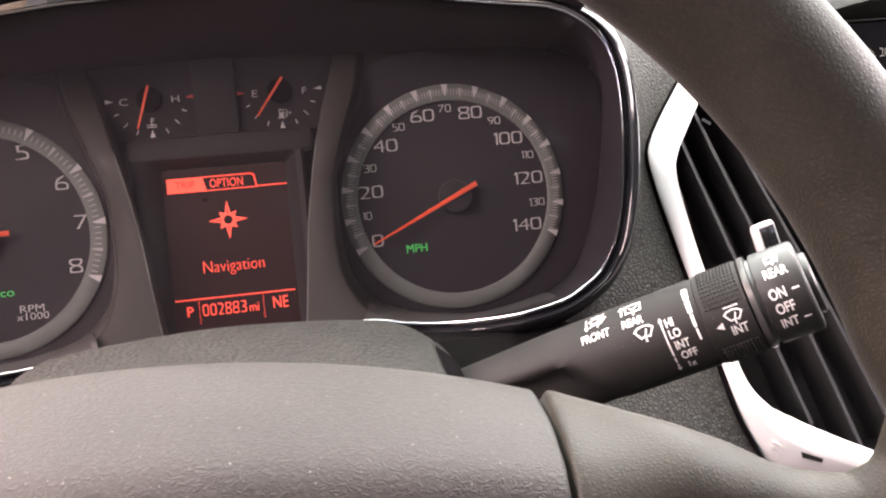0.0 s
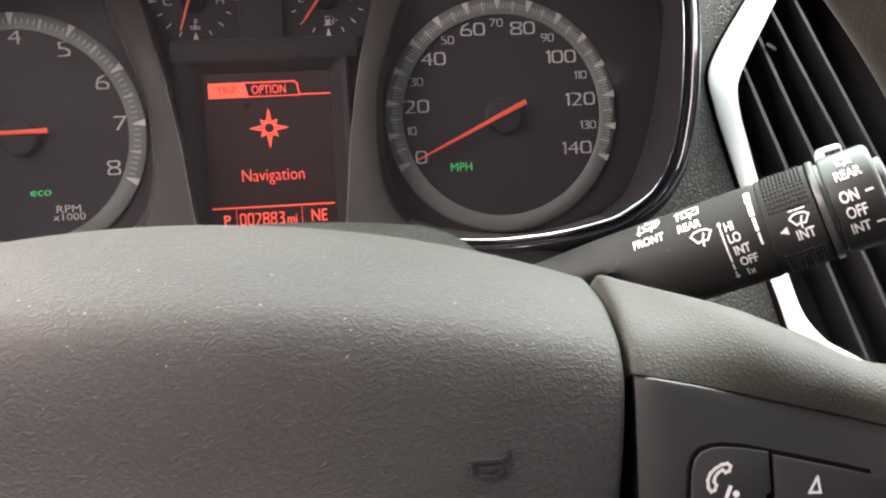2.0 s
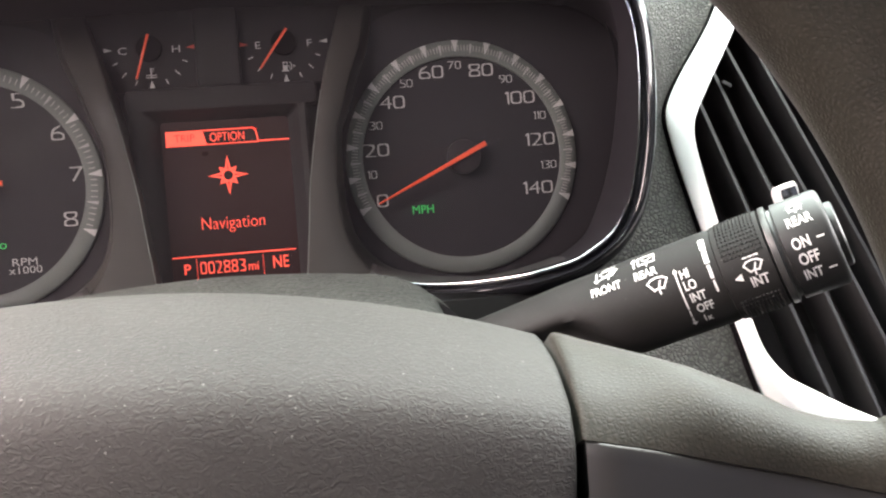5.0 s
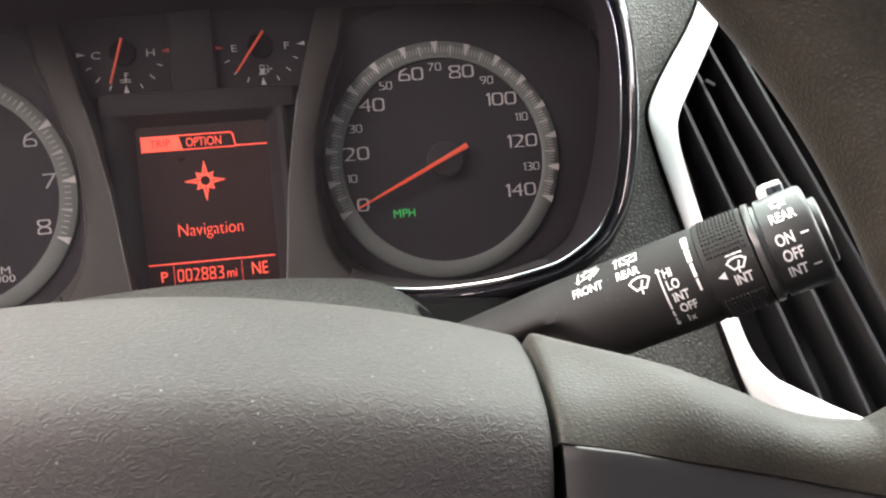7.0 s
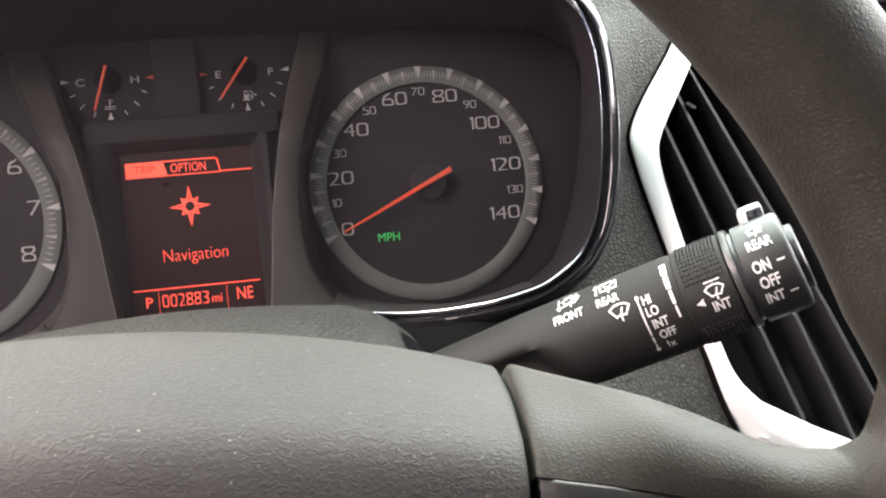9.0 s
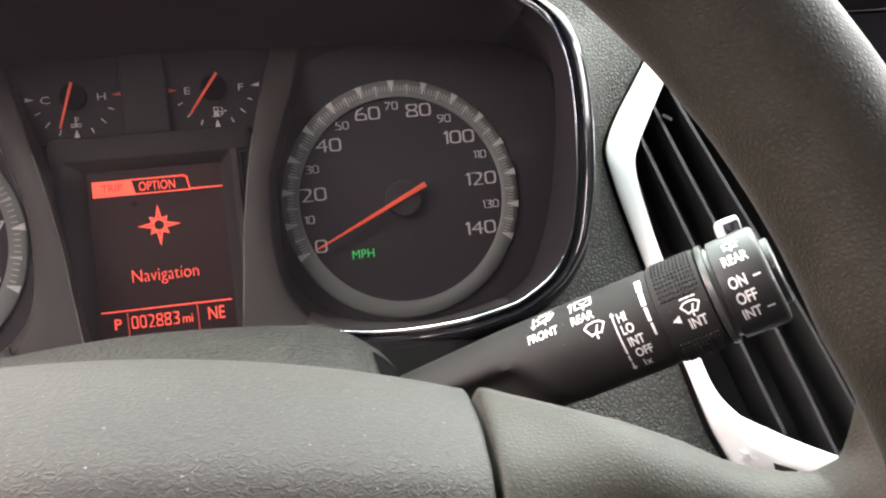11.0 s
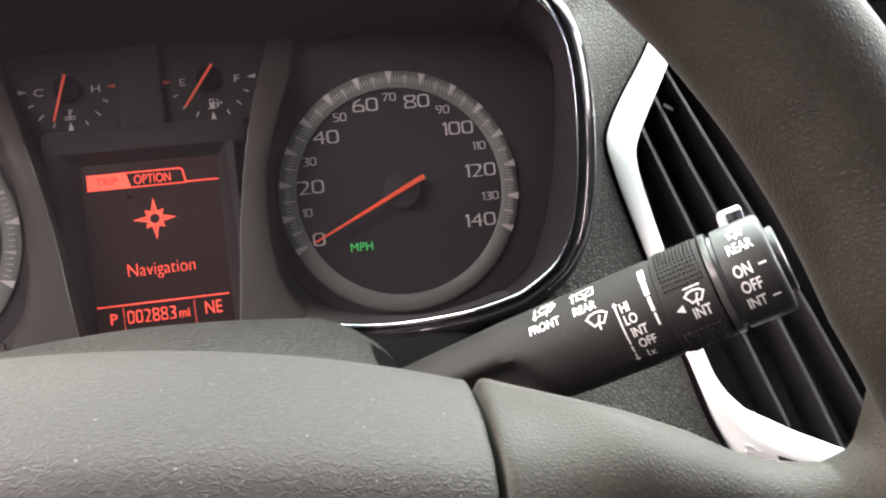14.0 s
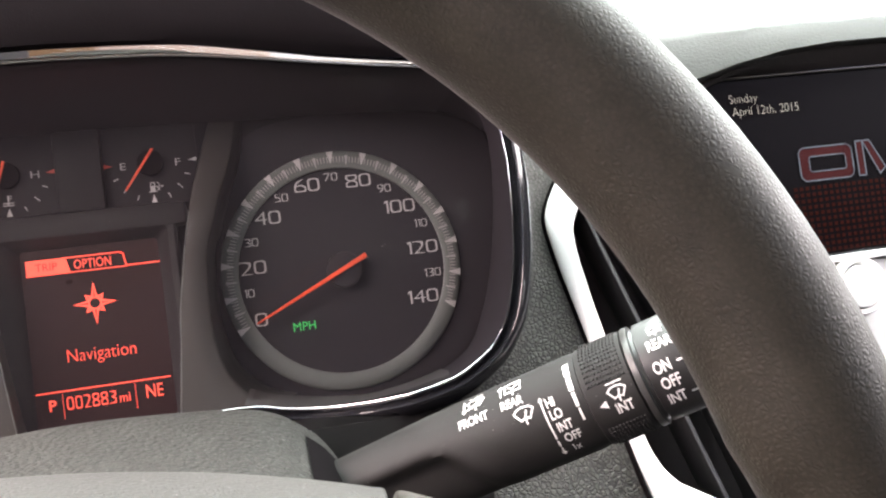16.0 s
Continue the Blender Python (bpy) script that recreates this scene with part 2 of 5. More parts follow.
DARK_CHROME = material("gloss black bezel lacquer", (0.010, 0.010, 0.012), 0.09, fine=900, coarse=40, vary=0.08, rough_vary=0.03, specular=0.45)
GLOSS = material("gloss black plastic", (0.014, 0.014, 0.015), 0.10, fine=900, coarse=30, rough_vary=0.04)
PRINT = material("white pad print", (0.72, 0.72, 0.70), 0.5, fine=2500, coarse=200, vary=0.10, worn=((0.35, 0.35, 0.34), 900, 0.66))
NEEDLE = material("translucent orange needle", (0.62, 0.075, 0.03), 0.35, fine=2000, coarse=60, vary=0.06, emit=0.15)
RED_FLAG = material("red printed flag", (0.42, 0.05, 0.03), 0.5, fine=2000, coarse=60, emit=0.05)
GREEN = material("green lit legend", (0.01, 0.40, 0.09), 0.5, vary=0.02, emit=0.35)
LCD_RED = material("lit red display segment", (0.95, 0.095, 0.055), 0.5, vary=0.05, fine=4000, coarse=60, emit=0.62)
LCD_DIM = material("unlit red display letter", (0.20, 0.012, 0.006), 0.5, vary=0.03, emit=0.28)
LCD = material("dark display panel", (0.0115, 0.0050, 0.0052), 0.30, vary=0.06, fine=3000, coarse=20, specular=0.25, emit=0.42)
SCREEN = material("dark glass screen", (0.0042, 0.0035, 0.0044), 0.25, vary=0.05, rough_vary=0.04, specular=0.04)
SCREEN_TEXT = material("lit screen letter", (0.30, 0.30, 0.25), 0.5, vary=0.02, emit=0.28)
SCREEN_RED = material("lit red screen shape", (0.030, 0.0075, 0.008), 0.5, vary=0.3, fine=1200, coarse=60, emit=0.25, specular=0.02)
SCREEN_EDGE = material("lit silver screen outline", (0.065, 0.076, 0.09), 0.5, vary=0.1, emit=0.42, specular=0.02)
SCREEN_GLOW = material("dim red screen grid", (0.010, 0.0022, 0.0015), 0.5, vary=0.3, fine=900, coarse=25, emit=0.8, specular=0.02)
EMBLEM_RED = material("red emblem enamel", (0.16, 0.022, 0.018), 0.22, vary=0.08)
DUST = material("pale dust fleck", (0.15, 0.146, 0.138), 0.9, vary=0.2)
CLOTH = material("grey cabin lining", (0.22, 0.215, 0.205), 0.9, bump=0.0004, fine=900, coarse=8, vary=0.1)
CABIN = material("dark cabin trim", (0.07, 0.066, 0.062), 0.7, bump=0.0003, fine=900, coarse=8, vary=0.15)
CARPET = material("charcoal carpet", (0.035, 0.034, 0.033), 0.95, bump=0.002, fine=700, coarse=10, vary=0.3)
ASPHALT = material("asphalt", (0.055, 0.054, 0.052), 0.9, bump=0.004, fine=60, coarse=0.6, vary=0.3)


def clear(name, ior=1.35, rough=0.02, haze=0.0):
    """A thin clear cover: lets all through but for its gloss and a painted haze of glare."""
    m = bpy.data.materials.new(name)
    m.use_nodes = True
    n, l = m.node_tree.nodes, m.node_tree.links
    n.remove(n["Principled BSDF"])
    f, t, g, x = n.new("ShaderNodeFresnel"), n.new("ShaderNodeBsdfTransparent"), n.new("ShaderNodeBsdfGlossy"), n.new("ShaderNodeMixShader")
    f.inputs["IOR"].default_value = ior
    g.inputs["Roughness"].default_value = rough
    l.new(f.outputs[0], x.inputs[0])
    d, k = n.new("ShaderNodeBsdfDiffuse"), n.new("ShaderNodeMixShader")
    # This purplish diffuse tone stands for glare that lifts the blacks behind.
    d.inputs["Color"].default_value = (0.80, 0.68, 0.78, 1)
    k.inputs[0].default_value = haze
    l.new(t.outputs[0], k.inputs[1])
    l.new(d.outputs[0], k.inputs[2])
    l.new(k.outputs[0], x.inputs[1])
    l.new(g.outputs[0], x.inputs[2])
    l.new(x.outputs[0], n["Material Output"].inputs["Surface"])
    return m


LENS = clear("clear cluster lens", 1.36, 0.03, 0.0095)
GLASS = clear("window glass", 1.45, 0.0)


# ---- building helpers ----
XC = -0.116          # the steering column's middle; the speedometer's centre is the origin


def thing(name, at, label, category, group="", kind=""):
    ob = new(name)
    ob.location = at
    return tagged(ob, label, category, group, kind)


def link_mesh(name, bm, mat, smooth=35):
    me = bpy.data.meshes.new(name)
    bmesh.ops.recalc_face_normals(bm, faces=bm.faces)
    bm.to_mesh(me)
    bm.free()
    me.materials.append(mat)
    if smooth:
        me.polygons.foreach_set("use_smooth", [True] * len(me.polygons))
        me.set_sharp_from_angle(angle=radians(smooth))
    return new(name, me)


def part(name, bm, mat, parent, label="", smooth=35, local=False, kind=""):
    """One mesh under a thing or a part. The mesh is given in the world, or local: in the thing's own frame."""
    root = parent
    while root.parent:
        root = root.parent
    if not local:
        bm.transform(root.matrix_basis.inverted())
    ob = link_mesh(name, bm, mat, smooth)
    ob.parent = parent
    return tagged(ob, label, kind=kind)


def structure(name, bm, mat, label, category, smooth=35):
    return tagged(link_mesh(name, bm, mat, smooth), label, category, kind="structure")


def loft(rings, closed=True, caps=True, into=None):
    """A skin over rings of points."""
    bm = into or bmesh.new()
    vs = [[bm.verts.new(p) for p in ring] for ring in rings]
    count = len(vs[0])
    for a, b in zip(vs, vs[1:]):
        for i in range(count if closed else count - 1):
            j = (i + 1) % count
            bm.faces.new((a[i], a[j], b[j], b[i]))
    if caps and closed:
        bm.faces.new(vs[0])
        bm.faces.new(vs[-1])
    return bm


def prism(pts, y0, y1, bevel=0.0, into=None, steps=2):
    """A plate of an outline in x and z, from y0 (front) to y1."""
    bm = bmesh.new()
    front = bm.faces.new([bm.verts.new((x, y0, z)) for x, z in pts])
    back = bmesh.ops.extrude_face_region(bm, geom=[front])
    for v in back["geom"]:
        if isinstance(v, bmesh.types.BMVert):
            v.co.y = y1
    if bevel:
        edges = [e for e in bm.edges if all(abs(v.co.y - y0) < 1e-7 for v in e.verts)]
        bmesh.ops.bevel(bm, geom=edges, offset=bevel, segments=steps, affect="EDGES", profile=0.6)
    return merged(bm, into)


def merged(bm, into):
    if into is None:
        return bm
    me = bpy.data.meshes.new("joined")
    bm.to_mesh(me)
    bm.free()
    into.from_mesh(me)
    bpy.data.meshes.remove(me)
    return into


def box(x0, x1, y0, y1, z0, z1, bevel=0.0, into=None):
    bm = bmesh.new()
    bmesh.ops.create_cube(bm, size=1, matrix=Matrix.LocRotScale(((x0 + x1) / 2, (y0 + y1) / 2, (z0 + z1) / 2), None, (x1 - x0, y1 - y0, z1 - z0)))
    if bevel:
        bmesh.ops.bevel(bm, geom=bm.edges[:], offset=bevel, segments=2, affect="EDGES", profile=0.6)
    return merged(bm, into)


def rounded(x0, x1, z0, z1, r, n=5):
    pts = []
    for cx, cz, a in ((x1 - r, z1 - r, 0), (x0 + r, z1 - r, 90), (x0 + r, z0 + r, 180), (x1 - r, z0 + r, 270)):
        pts += [(cx + r * math.cos(radians(a + 90 * i / n)), cz + r * math.sin(radians(a + 90 * i / n))) for i in range(n + 1)]
    return pts


def smooth_curve(pts, per=6, closed=False):
    """A curve through the points (Catmull-Rom)."""
    p = [Vector(q) for q in pts]
    n, out = len(p), []
    for i in range(n if closed else n - 1):
        a, b, c, d = (p[(i + k) % n] if closed else p[min(max(i + k, 0), n - 1)] for k in (-1, 0, 1, 2))
        for s in range(per):
            t = s / per
            out.append(0.5 * ((2 * b) + (c - a) * t + (2 * a - 5 * b + 4 * c - d) * t * t + (3 * b - a - 3 * c + d) * t ** 3))
    if not closed:
        out.append(p[-1])
    return [tuple(v) for v in out]


def curve_at(table, x):
    return float(np.interp(x, [a for a, _ in table], [b for _, b in table]))


def disc(cx, cz, y0, y1, r, n=48, bevel=0.0, into=None):
    return prism([(cx + r * math.cos(2 * math.pi * i / n), cz + r * math.sin(2 * math.pi * i / n)) for i in range(n)], y0, y1, bevel, into)


def flat(polys, y, into=None):
    """Printed shapes: outlines in x and z, laid at y."""
    bm = into or bmesh.new()
    for pts in polys:
        bm.faces.new([bm.verts.new((x, y, z)) for x, z in pts])
    return bm


def stroke(pts, w, closed=False):
    """A line of a width as quads, in a plane."""
    out = []
    p = [Vector(q) for q in pts]
    if closed:
        p.append(p[0])
    for a, b in zip(p, p[1:]):
        d = (b - a).normalized() * w / 2
        s = Vector((-d.y, d.x))
        out.append([tuple(a - d + s), tuple(a - d - s), tuple(b + d - s), tuple(b + d + s)])
    return out


FONT_CACHE = {}


def letters(text, height, wide=1.0, bold=0.0):
    """The text's triangles in a plane, its middle at 0, capitals of that height."""
    key = (text, bold)
    if key not in FONT_CACHE:
        cu = bpy.data.curves.new("type", "FONT")
        cu.body, cu.size, cu.resolution_u, cu.offset = text, 1.0, 5, bold
        ob = bpy.data.objects.new("type", cu)
        me = bpy.data.meshes.new_from_object(ob)
        vs = [(v.co.x, v.co.y) for v in me.vertices]
        fs = [tuple(f.vertices) for f in me.polygons]
        bpy.data.objects.remove(ob)
        bpy.data.curves.remove(cu)
        bpy.data.meshes.remove(me)
        FONT_CACHE[key] = vs, fs
    vs, fs = FONT_CACHE[key]
    x0, x1 = min(v[0] for v in vs), max(v[0] for v in vs)
    k = height / 0.70
    return [((x - (x0 + x1) / 2) * k * wide, (y - 0.35) * k) for x, y in vs], fs


def writing(text, height, place, wide=1.0, bold=0.0, into=None):
    """Letters laid on a surface by place(u, v)."""
    bm = into or bmesh.new()
    vs, fs = letters(text, height, wide, bold)
    made = [bm.verts.new(place(u, v)) for u, v in vs]
    for f in fs:
        try:
            bm.faces.new([made[i] for i in f])
        except ValueError:
            pass
    return bm


def squared(text, height, wide, gap, place):
    """Numerals in a wide, square-shouldered cut: each glyph drawn to one width, its bowls pushed out towards the corners."""
    bm = bmesh.new()
    widths = [wide * (0.40 if ch == "1" else 1.0) for ch in text]
    x = -(sum(widths) + gap * (len(text) - 1)) / 2
    for ch, w in zip(text, widths):
        if ch == "1":
            # a plain stem with a short flag
            k, h = x + w - wide * 0.17, height / 2
            for quad in (((k, -h), (x + w, -h), (x + w, h), (k, h)), ((x, h * 0.62), (k, h * 0.62), (k, h), (k - w * 0.1, h))):
                bm.faces.new([bm.verts.new(place(u, v)) for u, v in quad])
            x += w + gap
            continue
        vs, fs = letters(ch, 1.0, 1.0, -0.012)
        x0, x1, y0, y1 = (f(v[k] for v in vs) for k in (0, 1) for f in (min, max))
        made = []
        for u, v in vs:
            a, b = 2 * (u - x0) / (x1 - x0) - 1, 2 * (v - y0) / (y1 - y0) - 1
            if ch not in "147":
                k = math.hypot(a, b) / max(1e-6, (a ** 4 + b ** 4) ** 0.25)
                a, b = max(-1.0, min(1.0, a * k)), max(-1.0, min(1.0, b * k))
            made.append(bm.verts.new(place(x + w * (a + 1) / 2, height * b / 2)))
        for f in fs:
            try:
                bm.faces.new([made[i] for i in f])
            except ValueError:
                pass
        x += w + gap
    return bm


def on_face(cx, cz, y, turn=0.0):
    c, s = math.cos(radians(turn)), math.sin(radians(turn))
    return lambda u, v: (cx + c * u - s * v, y, cz + s * u + c * v)


# ---- the cabin that closes the place ----
def pane(name, corners, label):
    bm = bmesh.new()
    bm.faces.new([bm.verts.new(c) for c in corners])
    ob = structure(name, bm, GLASS, label, "window", smooth=0)
    face = ob.data.polygons[0]
    if face.normal.dot(Vector((0.25, -0.8, 0.2)) - face.center) < 0:
        ob.data.flip_normals()
    ob.visible_shadow = False
    return ob


structure("ground", box(-600, 600, -600, 600, -1.3, -1.25), ASPHALT, "dark asphalt ground round the car", "ground", 0)
structure("floor", box(-0.56, 1.06, -2.1, 0.62, -0.80, -0.76), CARPET, "charcoal carpeted car floor", "floor", 0)
structure("ceiling", box(-0.56, 1.06, -2.1, -0.45, 0.60, 0.64, 0.01), CLOTH, "pale grey cloth headliner", "ceiling")
structure("wall_driver_side", box(-0.56, -0.52, -2.1, 0.62, -0.76, 0.10, 0.008), CABIN, "dark door panel under the driver's window", "wall")
structure("wall_passenger_side", box(1.02, 1.06, -2.1, 0.62, -0.76, 0.10, 0.008), CABIN, "dark door panel under the passenger's window", "wall")
structure("wall_rear", box(-0.52, 1.02, -2.1, -2.06, -0.76, 0.16, 0.008), CABIN, "dark panel under the rear window", "wall")
structure("wall_front", box(-0.52, 1.02, 0.58, 0.62, -0.76, 0.10, 0.008), CABIN, "dark bulkhead under the windshield", "wall")
for name, x0, x1 in (("pillar_driver_side", -0.56, -0.50), ("pillar_passenger_side", 1.00, 1.06)):
    bm = loft([[(x0, y, z), (x1, y, z), (x1, y - 0.05, z), (x0, y - 0.05, z)] for y, z in ((0.62, 0.10), (0.09, 0.35), (-0.45, 0.61))])
    structure(name, bm, CLOTH, "pale grey lined windshield pillar", "pillar")
    structure(name.replace("pillar", "post"), box(x0, x1, -2.1, -1.6, 0.10, 0.60, 0.01), CLOTH, "pale grey lined rear roof post", "pillar")
SKYLIGHT = bpy.data.materials.new("overcast distance")
SKYLIGHT.use_nodes = True
SKYLIGHT.node_tree.nodes["Principled BSDF"].inputs["Base Color"].default_value = (0.8, 0.8, 0.8, 1)
SKYLIGHT.node_tree.nodes["Principled BSDF"].inputs["Emission Color"].default_value = (0.96, 1.0, 1.0, 1)
SKYLIGHT.node_tree.nodes["Principled BSDF"].inputs["Emission Strength"].default_value = 2.4
# Added out of view, so that the chrome band mirrors something tan.
structure("wall_behind", box(-7.0, 1.0, -22.5, -22.0, -1.25, 12.0), TAN, "tan wall added unseen behind the car for the chrome's reflection", "wall", 0)
structure("backdrop", box(-60, 60, 40, 40.5, -1.25, 34), SKYLIGHT, "bright overcast sky far ahead of the car", "backdrop", 0)
pane("window_1", [(-0.5, 0.60, 0.12), (1.0, 0.60, 0.12), (1.0, -0.45, 0.605), (-0.5, -0.45, 0.605)], "clear sloping windshield glass")
pane("window_2", [(-0.535, -1.6, 0.10), (-0.535, 0.55, 0.10), (-0.535, -0.42, 0.60), (-0.535, -1.6, 0.60)], "clear driver's side window glass")
pane("window_3", [(1.035, -1.6, 0.10), (1.035, 0.55, 0.10), (1.035, -0.42, 0.60), (1.035, -1.6, 0.60)], "clear passenger's side window glass")
pane("window_4", [(-0.5, -2.04, 0.16), (1.0, -2.04, 0.16), (1.0, -2.04, 0.60), (-0.5, -2.04, 0.60)], "clear rear window glass")


# ---- the dashboard ----
def lean(z):
    """Where the dashboard's face stands at a height: its foot comes towards the driver."""
    return -0.030 + 0.36 * (z - 0.009)


TRIM_OUT = [(0.1560, 0.100), (0.1430, 0.080), (0.1293, 0.0577), (0.1080, 0.0311), (0.0985, 0.0170), (0.0959, 0.0085), (0.0962, -0.0020), (0.0973, -0.0150), (0.1013, -0.0461), (0.1071, -0.0918), (0.1103, -0.1146), (0.1151, -0.1301)]
TRIM_IN = [(0.1610, 0.090), (0.1480, 0.067), (0.1335, 0.0450), (0.1141, 0.0179), (0.1072, 0.0065), (0.1055, -0.0020), (0.1053, -0.0090), (0.1056, -0.0160), (0.1072, -0.0417), (0.1121, -0.0848), (0.1161, -0.1019), (0.1234, -0.1122)]
BEZEL = [(0.0, -0.0555), (0.045, -0.0557), (0.066, -0.0561), (0.078, -0.0583), (0.090, -0.0597), (0.103, -0.0600), (0.116, -0.0591), (0.130, -0.0572), (0.1427, -0.0545), (0.1527, -0.0515), (0.1658, -0.0434), (0.1723, -0.0355), (0.1765, -0.0273), (0.1797, -0.0155), (0.1820, -0.0033), (0.1833, 0.0087), (0.1842, 0.0206), (0.1845, 0.0330), (0.1841, 0.0420), (0.1828, 0.0515), (0.1785, 0.0625), (0.1700, 0.0715), (0.1560, 0.0785), (0.1337, 0.0815), (0.1086, 0.0847), (0.080, 0.0887), (0.0514, 0.0920), (0.024, 0.0932), (0.0, 0.0936)]
FLOOR = [(0.0, -0.0580), (0.066, -0.0590), (0.101, -0.0625), (0.125, -0.0625), (0.150, -0.0610), (0.172, -0.0540), (0.190, -0.0420), (0.202, -0.0250), (0.207, 0.0048), (0.208, 0.0300), (0.2035, 0.0500), (0.193, 0.0655), (0.170, 0.0755), (0.122, 0.0785), (0.083, 0.0790), (0.05, 0.0800), (0.0, 0.0810)]


def mirrored(half):
    """A closed outline from its right half, about the column's middle."""
    pts = [(XC + a, b) for a, b in half] + [(XC - a, b) for a, b in half[-2:0:-1]]
    return smooth_curve(pts, 5, True)


def dash_panel():
    """The face between the cluster and the vent, and on below the cluster."""
    table_r = [(z, x) for x, z in reversed(TRIM_OUT)]
    zs = sorted(set([-0.36, -0.30, -0.25, -0.20] + [round(-0.17 + 0.006 * i, 4) for i in range(47)]))
    side = [(b, XC + a) for a, b in BEZEL[5:]]
    rows = []
    for z in zs:
        x1 = curve_at([(-0.36, 0.20), (-0.15, 0.125)] + table_r, z) + 0.004
        x0 = max(curve_at(side, z) + 0.0108, 0.034) if z > -0.122 else -0.46
        y = lean(z) + 0.004
        near = 0.026 * max(0.0, min(1.0, (z + 0.03) / 0.05)) if x0 > 0 else 0.0
        rows.append([(x0 + (x1 - x0) * i / 12, y - near * (1 - i / 12) ** 2, z) for i in range(13)])
    bm = loft(rows, closed=False)
    bmesh.ops.solidify(bm, geom=bm.faces[:], thickness=-0.004)
    return bm


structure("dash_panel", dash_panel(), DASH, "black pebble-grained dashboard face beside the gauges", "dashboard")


def brow():
    """The hood over the cluster, from the bezel up and forward into the dashboard's top."""
    rings = []
    top = sorted(BEZEL[21:])
    for off, y, up in ((0.0042, -0.058, 0.0), (0.0056, -0.0695, 0.001), (0.010, -0.0755, 0.003), (0.020, -0.0785, 0.008), (0.032, -0.0800, 0.013), (0.043, -0.0785, 0.017), (0.049, -0.070, 0.020), (0.052, -0.040, 0.022), (0.053, 0.02, 0.022), (0.053, 0.12, 0.020), (0.053, 0.30, 0.015)):
        ring = []
        for i in range(49):
            # walk along the bezel's upper half
            px = 0.169 * abs(1 - i / 24)
            pz = curve_at(top, px)
            sgn = -1 if i < 24 else 1
            nx, nz = 0.5 * (px / 0.19) ** 4, 1 - 0.45 * (px / 0.19) ** 6
            ring.append((XC + sgn * (px + off * nx), y, pz + off * nz + up * nz))
        rings.append(ring)
    bm = loft(rings, closed=False)
    bmesh.ops.solidify(bm, geom=bm.faces[:], thickness=0.004)
    return bm


structure("cluster_hood", brow(), HOOD_FACE, "black grained hood over the gauges", "dashboard")


def dash_top():
    """The pad that rolls forward to the windshield, over the screen and the far side."""
    rows = []
    xs = [0.160 + 0.03 * i for i in range(30)]
    low = [(0.115, 0.058), (0.1977, 0.0735), (0.2312, 0.0838), (0.2702, 0.0888), (0.3162, 0.0892), (0.40, 0.0885), (0.50, 0.0830), (0.60, 0.076), (1.1, 0.066)]
    for y, f, top in ((0.050, 0.0, 0.110), (-0.004, 0.0, 0.110), (-0.012, 0.02, 0.110), (-0.014, 0.07, 0.110), (-0.009, 0.30, 0.113), (0.008, 0.68, 0.1165), (0.05, 1.0, 0.121), (0.15, 1.0, 0.127), (0.30, 1.0, 0.125), (0.60, 1.0, 0.105)):
        rows.append([(x, y, curve_at(low, x) * (1 - f) + top * f) for x in xs])
    bm = loft(rows, closed=False)
    bmesh.ops.solidify(bm, geom=bm.faces[:], thickness=0.004)
    return bm


structure("dash_top", dash_top(), DASH_TOP, "grey grained dashboard pad under the windshield", "dashboard")
structure("dash_top_driver", box(-0.50, 0.13, 0.10, 0.60, 0.08, 0.105, 0.01), DASH_TOP, "grey grained dashboard pad before the driver", "dashboard")


def panel_beside_vent():
    """The face that joins the vent's far side to the screen."""
    rows = []
    for z, x0, x1 in ((0.084, 0.1835, 0.197), (0.04, 0.190, 0.200), (0.0, 0.1955, 0.204), (-0.03, 0.199, 0.235), (-0.147, 0.2135, 0.250), (-0.36, 0.20, 0.26)):
        rows.append([(x0 + (x1 - x0) * i / 4, lean(z) - 0.001 + (0.002 - lean(z)) * (i / 4) ** 2, z) for i in range(5)])
    bm = loft(rows, closed=False)
    bmesh.ops.solidify(bm, geom=bm.faces[:], thickness=-0.004)
    return bm


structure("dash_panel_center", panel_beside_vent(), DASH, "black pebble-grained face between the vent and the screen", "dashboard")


def shade_under_rim():
    """A black plate put in for the shade between the cluster's foot and the column."""
    rows = []
    for z, x1 in ((-0.0640, 0.0580), (-0.0665, 0.0570), (-0.0700, 0.0550), (-0.078, 0.0510), (-0.100, 0.0430), (-0.130, 0.0380)):
        rows.append([(x, lean(z) - 0.0035 + (0.020 if z > -0.065 else 0.0), z) for x in (XC - 0.19, XC - 0.1, XC, x1 - 0.05, x1 - 0.004, x1)] + [(x1 + 0.0005, lean(z) + 0.006, z)])
    bm = loft(rows, closed=False)
    bmesh.ops.solidify(bm, geom=bm.faces[:], thickness=-0.002)
    return bm


structure("dash_shade_lower", shade_under_rim(), UNDER, "black plate standing for the shade under the gauges", "dashboard")


# ---- air vent ----
# where the foot of the surround turns along under the vent: outer and inner edge
FOOT = (((0.1180, -0.1370), (0.1304, -0.1165)), ((0.1290, -0.1440), (0.1457, -0.1258)), ((0.1480, -0.1500), (0.1631, -0.1347)), ((0.1690, -0.1570), (0.1830, -0.1445)))


def trim_edges():
    return list(zip(smooth_curve(TRIM_OUT, 5), smooth_curve(TRIM_IN, 5))) + list(FOOT)


